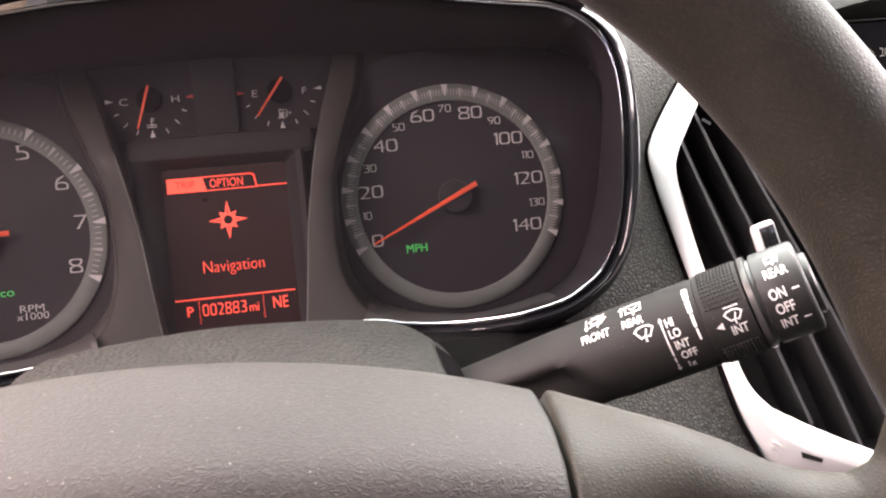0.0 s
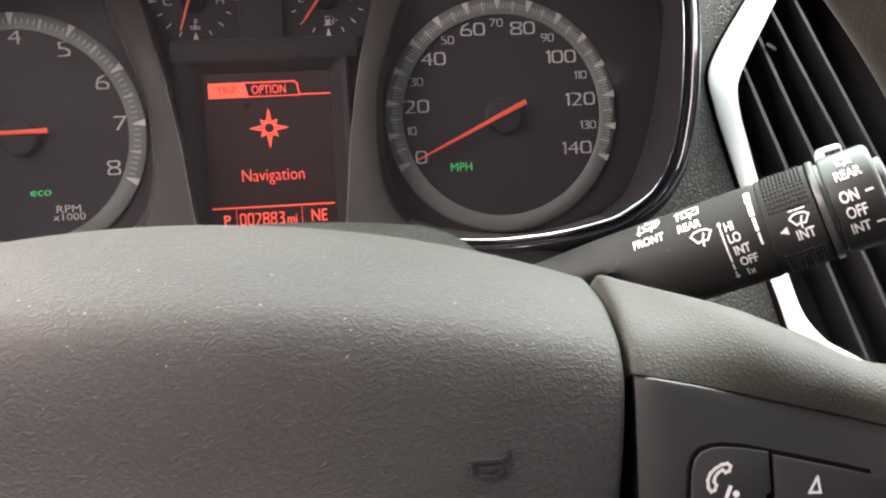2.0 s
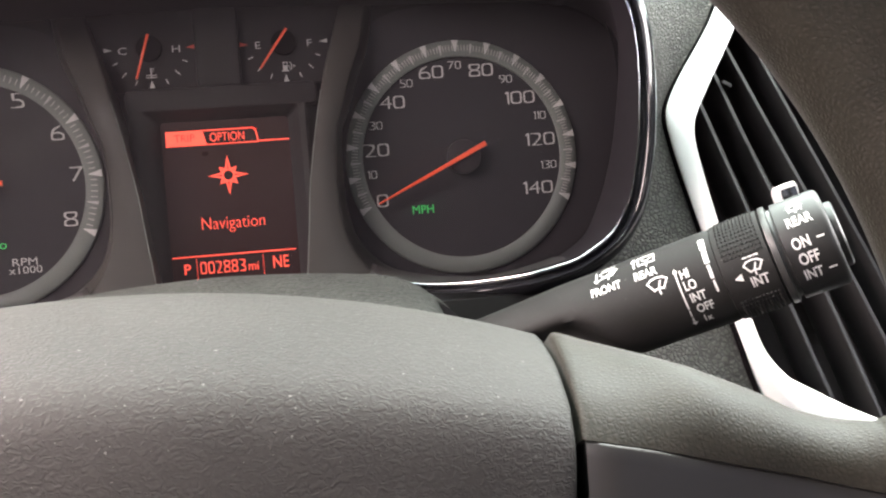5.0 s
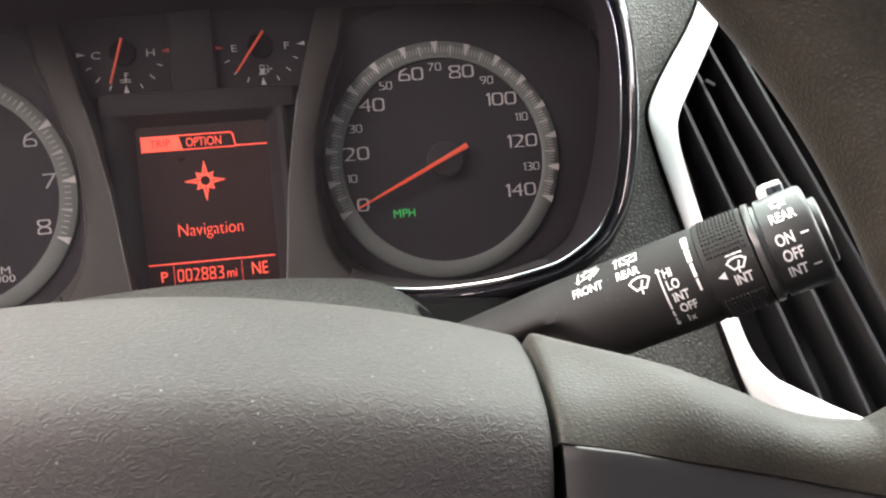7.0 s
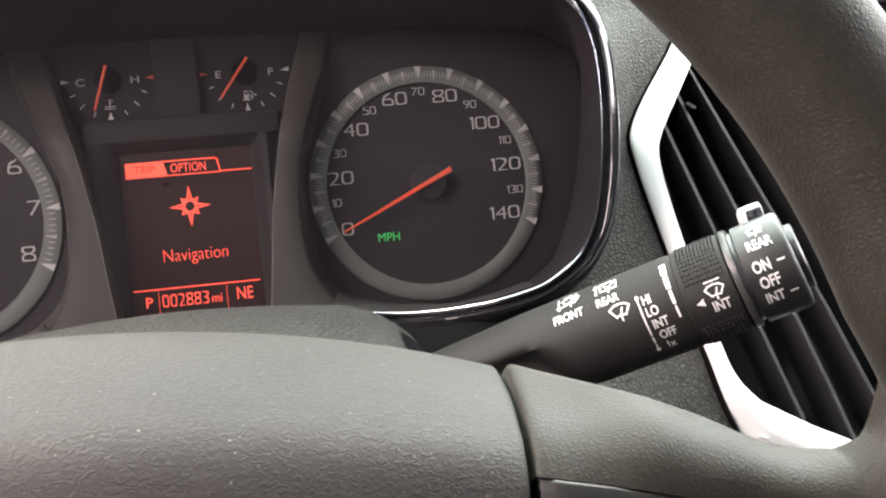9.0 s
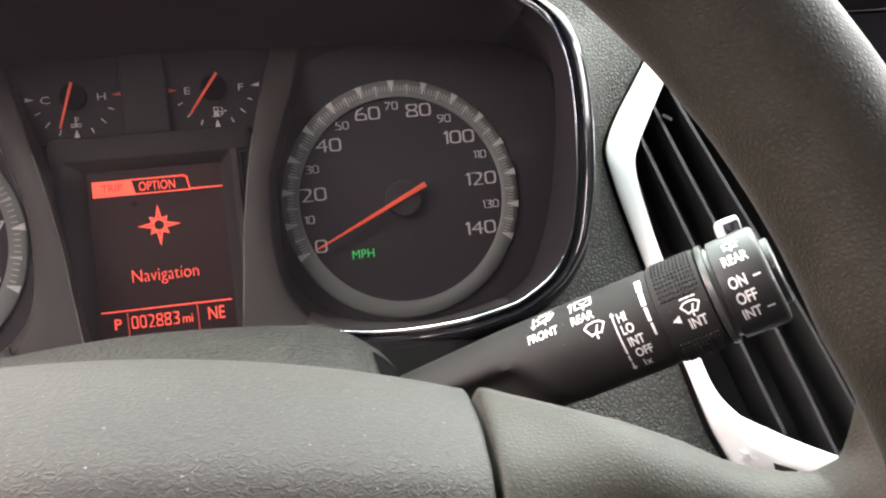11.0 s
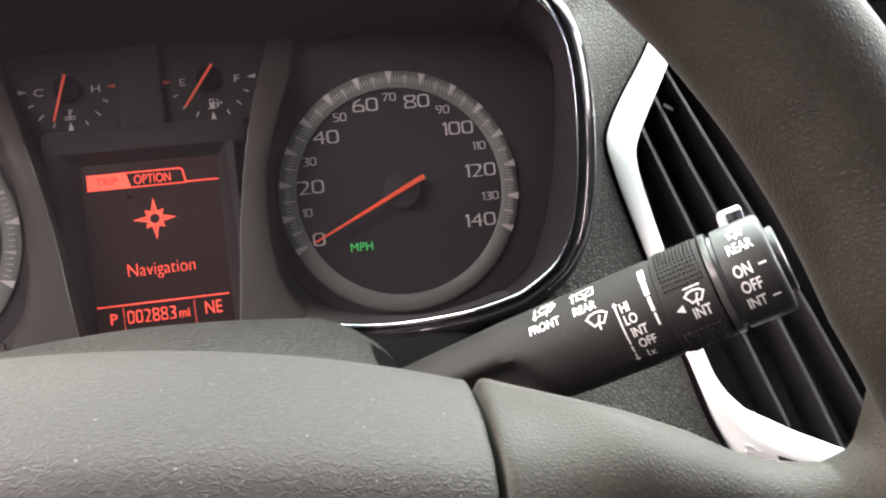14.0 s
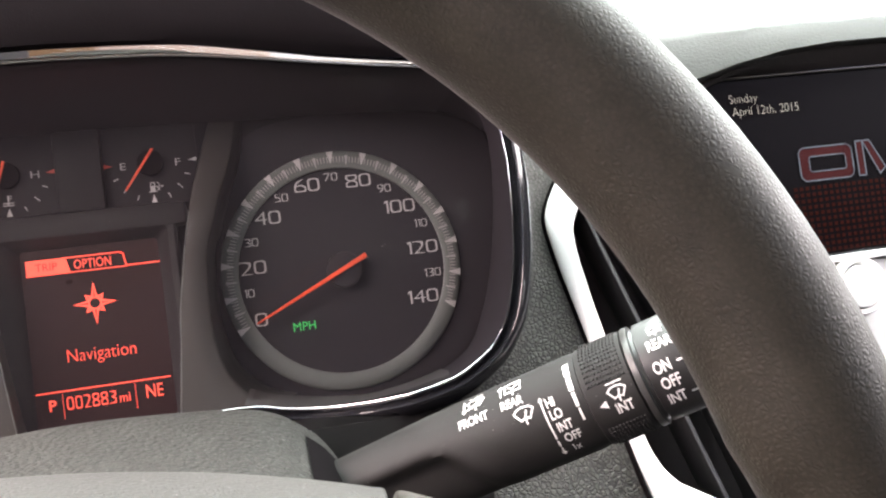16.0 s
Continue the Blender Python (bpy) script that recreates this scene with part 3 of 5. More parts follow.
def trim_face(out, inn, f):
    """A point on the surround's face, f from its outer to its inner edge; the foot is ridged."""
    (xo, zo), (xi, zi) = out, inn
    z = zo + (zi - zo) * f
    ridged = min(1.0, max(0.0, (-0.070 - zo) / 0.040))
    slope = 0.0052 * max(0.0, 1 - f / 0.56)
    dy = float(np.interp(f, (0.0, 0.06, 0.5, 0.93, 1.0), (-0.0012, -0.0022, -0.0028, -0.0026, -0.0010)))
    return xo + (xi - xo) * f, lean(zo) + (lean(zi) - 0.006 - lean(zo)) * f + dy + slope * ridged, z


def trim_strip():
    rings = []
    for out, inn in trim_edges():
        first, last = trim_face(out, inn, 0.0), trim_face(out, inn, 1.0)
        rings.append([(first[0], first[1] + 0.0060, first[2])] + [trim_face(out, inn, f) for f in (0.0, 0.06, 0.3, 0.54, 0.58, 0.80, 0.93, 1.0)] + [(last[0] + (inn[0] - out[0]) * 0.03, last[1] + 0.013, last[2] + (inn[1] - out[1]) * 0.03)])
    return loft(rings)


def foot_y(x, z):
    """How far forward the surround's foot stands at a place of its face."""
    best = None
    for out, inn in trim_edges():
        d = (inn[0] - out[0], inn[1] - out[1])
        size = math.hypot(*d)
        aside = abs((x - out[0]) * d[1] - (z - out[1]) * d[0]) / size
        f = ((x - out[0]) * d[0] + (z - out[1]) * d[1]) / size ** 2
        if best is None or aside < best[0]:
            best = (aside, trim_face(out, inn, min(1.0, max(0.0, f)))[1])
    return best[1]


def trim_gap():
    rows = []
    for x, z in smooth_curve(TRIM_OUT + [(0.1180, -0.1370)], 5):
        rows.append([(x - 0.0004, lean(z) - 0.0004, z), (x + 0.0006, lean(z) - 0.0004, z), (x + 0.0006, lean(z) + 0.003, z), (x - 0.0009, lean(z) + 0.003, z)])
    return loft(rows)


vent = thing("air_vent", (0.13, lean(-0.13), -0.13), "black slatted air vent with a satin silver surround in the dashboard", "air vent")
part("surround_gap", trim_gap(), PIT, vent, "thin dark filler standing for the gap's shade", 0)
part("surround", trim_strip(), SILVER, vent, "satin silver angular surround", 50)


def vent_housing():
    bm = loft([[(x, lean(z) + d, z) for x, z in ((0.104, 0.0), (0.160, 0.092), (0.184, 0.085), (0.196, 0.0), (0.214, -0.147), (0.165, -0.150), (0.118, -0.118))] for d in (-0.001, 0.055)], caps=False)
    bm.faces.new([v for v in bm.verts if v.co.y > lean(v.co.z) + 0.05])
    bmesh.ops.solidify(bm, geom=bm.faces[:], thickness=-0.003)
    return bm


part("duct", vent_housing(), CAVITY, vent, "black duct")
NO_BOW = (0.0, 0.0, 0.0, 0.0, 0.0, 0.0)
for xa, za, xb, zb, bow in ((0.1198, 0.0200, 0.1500, -0.1260, NO_BOW), (0.1310, 0.0350, 0.1700, -0.1385, (0.0, 0.0002, 0.0010, 0.0036, 0.0030, 0.0018)), (0.1411, 0.0480, 0.1890, -0.1420, (0.0, 0.0014, 0.0032, 0.0045, 0.0042, 0.0036)), (0.1520, 0.0640, 0.2030, -0.1440, (0.0, 0.0014, 0.0032, 0.0045, 0.0042, 0.0036))):
    rings = []
    for f, off in zip((0.0, 0.22, 0.44, 0.67, 0.86, 1.0), bow):
        x, z = xa + (xb - xa) * f + off, za + (zb - za) * f
        y = lean(z) + 0.010
        rings.append([(x - 0.0014, y + 0.001, z), (x - 0.0008, y, z), (x + 0.0008, y, z), (x + 0.0014, y + 0.001, z), (x + 0.0035, y + 0.030, z), (x + 0.0015, y + 0.030, z)])
    part("vane", loft(rings), VANE, vent, "", 40)
tab_c = Vector((0.1303, -0.0800, -0.0355))
tilt = Matrix.Translation(tab_c) @ Matrix.Rotation(radians(-14), 4, "Y") @ Matrix.Translation(-tab_c)
bm = loft([[tab_c + Vector((sx * w, y, sz * h)) for sx, sz in ((-1, -0.8), (-0.8, -1), (0.8, -1), (1, -0.8), (1, 0.8), (0.8, 1), (-0.8, 1), (-1, 0.8))] for y, w, h in ((0.012, 0.0020, 0.006), (0.008, 0.0034, 0.0078), (0.003, 0.0046, 0.0085), (0.0008, 0.0048, 0.0085), (0.0, 0.0044, 0.0081))])
bm.transform(tilt)
tab = part("slider", bm, SILVER, vent, "chrome louvre slider")
bm = box(tab_c.x - 0.0036, tab_c.x + 0.0036, tab_c.y - 0.0006, tab_c.y + 0.002, tab_c.z - 0.0074, tab_c.z + 0.0066, 0.0004)
bm.transform(tilt)
part("inlay", bm, GLOSS, tab, "dark gloss inlay")
for i in range(3):
    rows = []
    for k in range(13):
        f = k / 12
        x = 0.1206 + 0.0062 * f + 0.0007 * math.sin(f * 6.28)
        z = -0.1268 - 0.0026 * i - 0.0034 * f
        y = foot_y(x, z) - 0.0007
        rows.append([(x, y + 0.004, z + 0.0008), (x, y, z + 0.0003), (x, y, z - 0.0003), (x, y + 0.004, z - 0.0008)])
    part("airflow_mark", loft(rows), SILVER, vent, "raised wavy airflow line")
NOTCH = ((0.1330, -0.1326), (0.1425, -0.1368), (0.1420, -0.1386), (0.1336, -0.1356))
bm = loft([[(x, foot_y(x, z) + d, z) for x, z in NOTCH] for d in (-0.0003, 0.004)])
part("foot_notch", bm, MULLION, vent, "dark notch in the surround")
bm = loft([[(x, lean(z) + d, z) for x, z in ((0.1345, 0.0290), (0.1385, 0.0262), (0.1378, 0.0246), (0.1335, 0.0275))] for d in (0.008, 0.016)])
part("vane_clip", bm, DARK, vent, "small grey vane clip")

# ---- instrument cluster ----
cluster = thing("instrument_cluster", (XC, 0.0, -0.06), "lit instrument cluster with two round gauges and a red display", "instrument cluster")


def ring_of(outline, y, grow=0.0, about=(XC, 0.015)):
    if not grow:
        return [(x, y, z) for x, z in outline]
    out = []
    n = len(outline)
    for i, (x, z) in enumerate(outline):
        (ax, az), (bx, bz) = outline[i - 1], outline[(i + 1) % n]
        t = Vector((bx - ax, bz - az)).normalized()
        out.append((x + t.y * grow, y, z - t.x * grow))
    return out


def rim_ring(outline, y, near, far, foot=False):
    """The bezel's outline moved outward: by near over the top (and at the foot), by far at the sides."""
    wide, thin = ring_of(outline, y, near), ring_of(outline, y, far)
    out = []
    for (x0, _, z0), (x1, _, z1) in zip(wide, thin):
        f = min(1.0, max(0.0, (z0 - 0.066) / 0.018, (-0.036 - z0) / 0.012 if foot else 0.0))
        out.append((x1 + (x0 - x1) * f, y, z1 + (z0 - z1) * f))
    return out


def matched(outline, like, about=(XC, 0.015)):
    """The outline again, with its points in the same directions as another's."""
    turn = lambda p: math.atan2(p[1] - about[1], p[0] - about[0])
    far = sorted((turn(p), math.hypot(p[0] - about[0], p[1] - about[1])) for p in outline)
    out = []
    for p in like:
        r = float(np.interp(turn(p), [a for a, _ in far], [b for _, b in far], period=2 * math.pi))
        out.append((about[0] + r * math.cos(turn(p)), about[1] + r * math.sin(turn(p))))
    return out


bz = mirrored(BEZEL)
fl = matched(mirrored(FLOOR), bz)
def swept(ring):
    """The rim runs back along its foot, towards the column."""
    return [(x, y + (curve_at(((0.045, 0.040), (0.066, 0.038), (0.078, 0.034), (0.090, 0.030), (0.103, 0.024), (0.116, 0.014), (0.130, 0.004), (0.1427, 0.0)), abs(x - XC)) if z < -0.030 else 0.0), z) for x, y, z in ring]


part("chrome_bezel", loft([swept(rim_ring(bz, y, a, b, True)) for y, a, b in ((-0.0699, -0.0003, -0.0003), (-0.0702, -0.0001, -0.0002), (-0.0704, 0.0002, -0.0001), (-0.0704, 0.0006, 0.0001), (-0.0702, 0.0010, 0.0003), (-0.0696, 0.0013, 0.0004))], caps=False), RIM_CHROME, cluster, "thin chrome rim", 60)
part("outer_bezel", loft([swept(rim_ring(bz, y, a, b)) for y, a, b in ((-0.0692, 0.0013, 0.0004), (-0.0684, 0.0020, 0.0012), (-0.0680, 0.0028, 0.0030), (-0.0700, 0.0034, 0.0040), (-0.0706, 0.0037, 0.0045), (-0.0704, 0.0039, 0.0050), (-0.0694, 0.0041, 0.0064), (-0.0676, 0.0043, 0.0084), (-0.0650, 0.0045, 0.0101), (-0.0610, 0.0047, 0.0111), (-0.0540, 0.0050, 0.0117), (-0.0100, 0.0055, 0.0120))], caps=False), DARK_CHROME, cluster, "gloss black flared outer rim", 60)

crest = [i for i, (x, z) in enumerate(bz) if z > 0.050]
rows = []
for y, a, b in ((-0.0698, 0.0006, 0.0006), (-0.07120, 0.0010, 0.0010), (-0.07129, 0.0018, 0.0014), (-0.07140, 0.0028, 0.0020), (-0.07150, 0.0038, 0.0026), (-0.0708, 0.0043, 0.0030)):
    low, high = rim_ring(bz, -0.0698, 0.0004, 0.0004), rim_ring(bz, y, a, b)
    row = []
    for i in crest:
        # the band thins out towards its ends
        full = float(np.interp(abs(high[i][0] - XC), (0.060, 0.110, 0.150, 0.178, 0.183), (1.0, 0.55, 0.45, 0.60, 0.15)))
        row.append(tuple(p + (q - p) * full for p, q in zip(low[i], high[i])))
    rows.append(row)
part("upper_band", loft(rows, closed=False), BAND, cluster, "mirror chrome band over the gauges", 20)


def cover_y(z):
    """Where the clear cover stands at a height: its top leans towards the driver."""
    return -0.045 - 0.28 * (z - 0.015)


inset, outset = ring_of(bz, 0.0, -0.0012), ring_of(bz, 0.0, 0.0020)
edge_in = []
for (xa, _, za), (xb, _, zb) in zip(inset, outset):
    f = min(1.0, max(0.0, (-0.030 - za) / 0.015))
    edge_in.append((xa + (xb - xa) * f, cover_y(za + (zb - za) * f), za + (zb - za) * f))
edge_back = [(x, y + 0.0012, z) for x, y, z in edge_in]
part("inner_wall", loft([swept(ring_of(bz, -0.0699, -0.0003)), edge_in, edge_back, ring_of(fl, 0.0030)], caps=False), WALL, cluster, "matt black inner wall", 40)
# A lighter skin over the wall's top makes up for light missing there.
lining = [i for i, (x, z) in enumerate(bz) if z > 0.072]
rows = [[(p[i][0], p[i][1], p[i][2] - 0.0005) for i in lining] for p in (ring_of(bz, -0.0690, -0.0006), [(x, y, z - 0.0006) for x, y, z in edge_in], ring_of(fl, -0.0010, -0.0010))]
part("wall_top_lift", loft(rows, closed=False), HOOD, cluster, "skin on the wall's top, coloured lighter for missing light", 50)
# the sill between the rim's foot and the edge of the gauge's pocket
SILL_FRONT = [(0.0610, -0.0318, -0.0568), (0.0660, -0.0323, -0.0566), (0.0780, -0.0363, -0.0588), (0.0900, -0.0403, -0.0602), (0.1000, -0.0453, -0.0605), (0.1080, -0.0503, -0.0603), (0.1160, -0.0563, -0.0596), (0.1260, -0.0633, -0.0584), (0.1400, -0.0683, -0.0556), (0.1527, -0.0684, -0.0520)]
SILL_BACK = [(0.0650, -0.0490), (0.0739, -0.0530), (0.0846, -0.0553), (0.0946, -0.0574), (0.1044, -0.0586), (0.1112, -0.0594), (0.1175, -0.0596), (0.125, -0.0592), (0.1391, -0.0569), (0.1535, -0.0534)]
for side in (1, -1):
    rows = []
    for (xf, yf, zf), (xk, zk) in zip(smooth_curve(SILL_FRONT, 4), smooth_curve(SILL_BACK, 4)):
        rows.append([(XC + side * x, y, z) for x, y, z in ((xf, yf, zf), (xk, -0.0215, zk + 0.0003), (xk, -0.0195, zk - 0.0002), (xk, -0.0180, zk - 0.0030))])
    # Lighter grey than the wall: light from above is put into the colour.
    part("lower_sill", loft(rows, closed=False), LIT_SILL, cluster, "sill under the gauge, lightened for light from above", 50)
bm = bmesh.new()
bm.faces.new([bm.verts.new(p) for p in ring_of(fl, 0.0015)])
part("back_plate", bm, DARK, cluster)


def polar(cx, cz, r, a):
    return cx + r * math.cos(radians(a)), cz + r * math.sin(radians(a))


R_OUT, R_IN, A_END = 0.0588, 0.0503, -24.4
SWEEP = 180 + 2 * 24.4


def gauge(name, cx, label, majors, minors, big, small, needle_at, wide, tall):
    g = part(name, prism([polar(cx, 0, 0.0506, 360 * i / 72) for i in range(72)], -0.0002, 0.0012), DIAL, cluster, label)
    rings = []
    for r, y in ((R_IN, 0.0010), (R_IN, -0.0016), (R_IN + 0.0006, -0.0020), (R_OUT - 0.0008, -0.0012), (R_OUT, -0.0004), (R_OUT, 0.0010)):
        rings.append([(cx + r * math.cos(2 * math.pi * i / 96), y, r * math.sin(2 * math.pi * i / 96)) for i in range(96)])
    part("dial_ring", loft(rings, caps=False), RING, g, "grey outer ring", 50)
    for k in range(majors + 1):
        a = 180 - A_END - SWEEP * k / majors
        (x0, z0), (x1, z1), (x2, z2), (x3, z3) = polar(cx, 0, R_OUT - 0.0003, a - 1.75), polar(cx, 0, R_OUT - 0.0003, a + 1.75), polar(cx, 0, R_IN + 0.0022, a + 0.22), polar(cx, 0, R_IN + 0.0022, a - 0.22)
        bm = bmesh.new()
        bm.faces.new([bm.verts.new(p) for p in ((x0, -0.0018, z0), (x1, -0.0018, z1), (x2, -0.0024, z2), (x3, -0.0024, z3))])
        part("major_mark", bm, MARK, g, "", 0)
    bm = bmesh.new()
    total = majors * minors
    for k in range(total + 1):
        if k % minors == 0:
            continue
        a = 180 - A_END - SWEEP * k / total
        mid = minors % 2 == 0 and k % minors == minors // 2
        ro, wo = (R_IN + 0.0062, 0.9) if mid else (R_IN + 0.0056, 0.30)
        ri = R_IN + (0.0012 if mid else 0.0026)
        (x0, z0), (x1, z1), (x2, z2), (x3, z3) = polar(cx, 0, ro, a - wo), polar(cx, 0, ro, a + wo), polar(cx, 0, ri, a + 0.2), polar(cx, 0, ri, a - 0.2)
        bm.faces.new([bm.verts.new(p) for p in ((x0, -0.0021, z0), (x1, -0.0021, z1), (x2, -0.0024, z2), (x3, -0.0024, z3))])
    part("minor_marks", bm, MINOR, g, "fine grey scale marks", 0, kind="stuff")
    for text, x, z in big:
        part("numeral", squared(text, tall, wide, 0.0007, on_face(cx + x, z, -0.0006)), NUMERAL, g, "", 0)
    for text, x, z in small:
        part("numeral", squared(text, 0.0039, 0.0031, 0.0004, on_face(cx + x, z, -0.0006)), NUMERAL, g, "", 0)
    # needle and its hub
    tip, tail = needle_at
    hub = part("needle_hub", disc(cx, 0.0, -0.0050, 0.0, 0.0086, 40, 0.0010), DIAL, g, "round black needle hub")
    a, b = Vector(tip), Vector(tail)
    d = (b - a).normalized()
    s = Vector((-d.y, d.x))
    pts = [a - s * 0.0004, a + s * 0.0004, b + s * 0.00125, b - s * 0.00125]
    part("needle", prism([(cx + p.x, p.y) for p in pts], -0.0066, -0.0052, 0.0003), NEEDLE, g, "orange needle", 40)
    return g


speed = gauge("speedometer", 0.0, "charcoal speedometer dial to 140 with orange needle at zero", 14, 10,
              [("0", -0.0421, -0.0190), ("20", -0.0431, 0.0062), ("40", -0.0334, 0.0294), ("60", -0.0128, 0.0433), ("80", 0.0126, 0.0431), ("100", 0.0315, 0.0282), ("120", 0.0404, 0.0065), ("140", 0.0375, -0.0180)],
              [("10", -0.0462, -0.0058), ("30", -0.0425, 0.0184), ("50", -0.0258, 0.0384), ("70", -0.0007, 0.0462), ("90", 0.0250, 0.0379), ("110", 0.0412, 0.0186), ("130", 0.0440, -0.0067)],
              ((-0.0444, -0.0206), (0.0112, 0.0058)), 0.0059, 0.0063)
part("legend", writing("MPH", 0.0042, on_face(-0.0222, -0.0247, -0.0006), 0.95), GREEN, speed, "green lit letters", 0)
XT = -0.2325
rev = gauge("tachometer", XT, "charcoal rev counter dial with orange needle near one", 8, 10,
            [("1", -0.0466, 0.0046), ("2", -0.0395, 0.0255), ("3", -0.0229, 0.0407), ("4", 0.0010, 0.0472), ("5", 0.0229, 0.0407), ("6", 0.0395, 0.0245), ("7", 0.0466, 0.0046), ("8", 0.0420, -0.0165), ("0", -0.0420, -0.0165)], [],
            ((-0.0450, 0.0010), (0.0145, 0.0022)), 0.0062, 0.0069)
part("legend", writing("eco", 0.0040, on_face(-0.2250, -0.0262, -0.0006), 1.2), GREEN, rev, "green lit letters", 0)
part("legend", writing("RPM", 0.0036, on_face(-0.2128, -0.0350, -0.0006), 1.25), NUMERAL, rev, "", 0)
part("legend", writing("x1000", 0.0034, on_face(-0.2128, -0.0388, -0.0006), 1.25), NUMERAL, rev, "", 0)


def mullion(side):
    """The curved post between the display and a round gauge."""
    left = [(-0.0826, -0.0575), (-0.0820, -0.0540), (-0.0803, -0.0400), (-0.0787, -0.0260), (-0.0768, -0.0085), (-0.0727, 0.0150), (-0.0705, 0.0258), (-0.0668, 0.0420), (-0.0622, 0.0580), (-0.0520, 0.0900)]
    right = [(-0.0300, -0.0562), (-0.0430, -0.0509), (-0.0544, -0.0392), (-0.0591, -0.0250), (-0.0606, -0.0080), (-0.0597, 0.0150), (-0.0558, 0.0258), (-0.0500, 0.0420), (-0.0430, 0.0600), (-0.0380, 0.0900)]
    rings = []
    for (xl, zl), (xr, zr) in zip(smooth_curve(left, 5), smooth_curve(right, 5)):
        m = lambda f, y: (xl + (xr - xl) * f, y, zl + (zr - zl) * f)
        low = max(0.0, min(1.0, (zl - 0.030) / 0.056)) ** 1.3
        sink = lambda y: y * (1 - low) + 0.0030 * low
        rings.append([m(0, 0.0035)] + [m(f, sink(y)) for f, y in ((0.0, -0.0200), (0.015, -0.0212), (0.05, -0.0215), (0.72, -0.0202), (0.765, -0.0196), (0.785, -0.0184), (0.86, -0.0140), (0.94, -0.0085), (1.0, -0.0036))] + [m(1.0, 0.0035)])
    if side < 0:
        rings = [[(2 * XC - x, y, z) for x, y, z in r] for r in rings]
    return loft(rings)


def post_glint(side):
    """A pale bead that paints the light caught along a post's edge, on the display's side."""
    path = [(x, z) for x, z in smooth_curve([(-0.0822, -0.0560), (-0.0803, -0.0400), (-0.0787, -0.0260), (-0.0768, -0.0085), (-0.0727, 0.0150), (-0.0705, 0.0258), (-0.0685, 0.0345)], 6)]
    sgn = lambda x: x if side > 0 else 2 * XC - x
    return loft([[(sgn(x + 0.00030 * math.cos(a)), -0.0212 + 0.00030 * math.sin(a), z) for a in (0, 1.05, 2.1, 3.14, 4.19, 5.24)] for x, z in path])


for side in (1, -1):
    post = part("gauge_post", mullion(side), MULLION, cluster, "dark grey metallic curved post", 50)
    part("edge_glint", post_glint(side), RING, post, "pale bead painted as the edge's highlight")

WINDOW = [(-0.0560, 0.0400), (-0.0450, 0.0640), (-0.0326, 0.0735), (-0.010, 0.0772), (0.0059, 0.0780), (0.0300, 0.0768), (0.0500, 0.0740), (0.0680, 0.0690), (0.0800, 0.0610), (0.0870, 0.0500), (0.0900, 0.0330), (0.0900, 0.0100), (0.0875, -0.0180), (0.0790, -0.0350), (0.0600, -0.0520), (0.0400, -0.0590), (0.0, -0.0612), (-0.0400, -0.0560), (-0.0600, -0.0200)]
for side in (1, -1):
    pts = smooth_curve(WINDOW, 4, True)
    part("dial_plate", prism([(x, z) if side > 0 else (2 * XC - x, z) for x, z in pts], -0.0006 + 0.0012, 0.0016), DIAL, cluster, "charcoal dial plate", 0)

# the middle: two small gauges over the display
part("ledge", box(-0.160, -0.0700, -0.0105, 0.0015, 0.0300, 0.0414, 0.0034), BLOCK, cluster, "dark grey ledge")
part("divider", box(-0.1262, -0.1055, -0.0060, 0.0015, 0.0414, 0.0790, 0.0016), BLOCK, cluster, "dark grey divider")


def small_gauge(name, cx, cz, label, low, high, red_low, tip, tail):
    g = part(name, prism(rounded(cx - 0.0213, cx + 0.0214, 0.0414, 0.0790, 0.001), -0.0014, 0.0010), DARK, cluster, label)
    for a in (202, 224, 246, 294, 316, 338):
        r0, r1 = (0.0158, 0.0184) if a in (224, 316) else (0.0164, 0.0184)
        part("major_mark", flat(stroke([polar(cx, cz, r0, a), polar(cx, cz, r1, a)], 0.0005), -0.0020), MARK, g, "", 0)
    part("major_mark", flat([[polar(cx, cz, 0.0150, 270), polar(cx, cz, 0.0188, 274), polar(cx, cz, 0.0188, 266)]], -0.0020), MARK, g, "", 0)
    for sgn, word, is_red in ((-1, low, red_low), (1, high, not red_low)):
        x = cx + sgn * 0.0190
        part("flag", flat([[(x + sgn * 0.002, cz + 0.0012), (x + sgn * 0.002, cz - 0.0009), (x - sgn * 0.002, cz - 0.0001)]], -0.0020), RED_FLAG if is_red else MARK, g, "red flag" if is_red else "", 0)
        part("numeral", writing(word, 0.0034, on_face(cx + sgn * 0.0124, cz - 0.0005, -0.0020), 1.35), NUMERAL, g, "", 0)
    part("needle_hub", disc(cx, cz, -0.0040, 0.0, 0.0060, 32, 0.0002), PIT, g, "round black needle hub")
    a, b = Vector(tip), Vector(tail)
    s = Vector((-(b - a).y, (b - a).x)).normalized()
    pts = [a - s * 0.0004, a + s * 0.0004, b + s * 0.0006, b - s * 0.0006]
    part("needle", prism([tuple(p) for p in pts], -0.0056, -0.0046, 0.0002), NEEDLE, g, "orange needle", 40)
    return g


temp = small_gauge("temperature_gauge", -0.1476, 0.0615, "small coolant temperature gauge with orange needle", "C", "H", False, (-0.1540, 0.0470), (-0.1473, 0.0678))
shapes = stroke([(-0.1476, 0.0482), (-0.1476, 0.0520)], 0.0007) + stroke([(-0.1476, 0.0520), (-0.1462, 0.0520)], 0.0004) + stroke([(-0.1476, 0.0509), (-0.1464, 0.0509)], 0.0004)
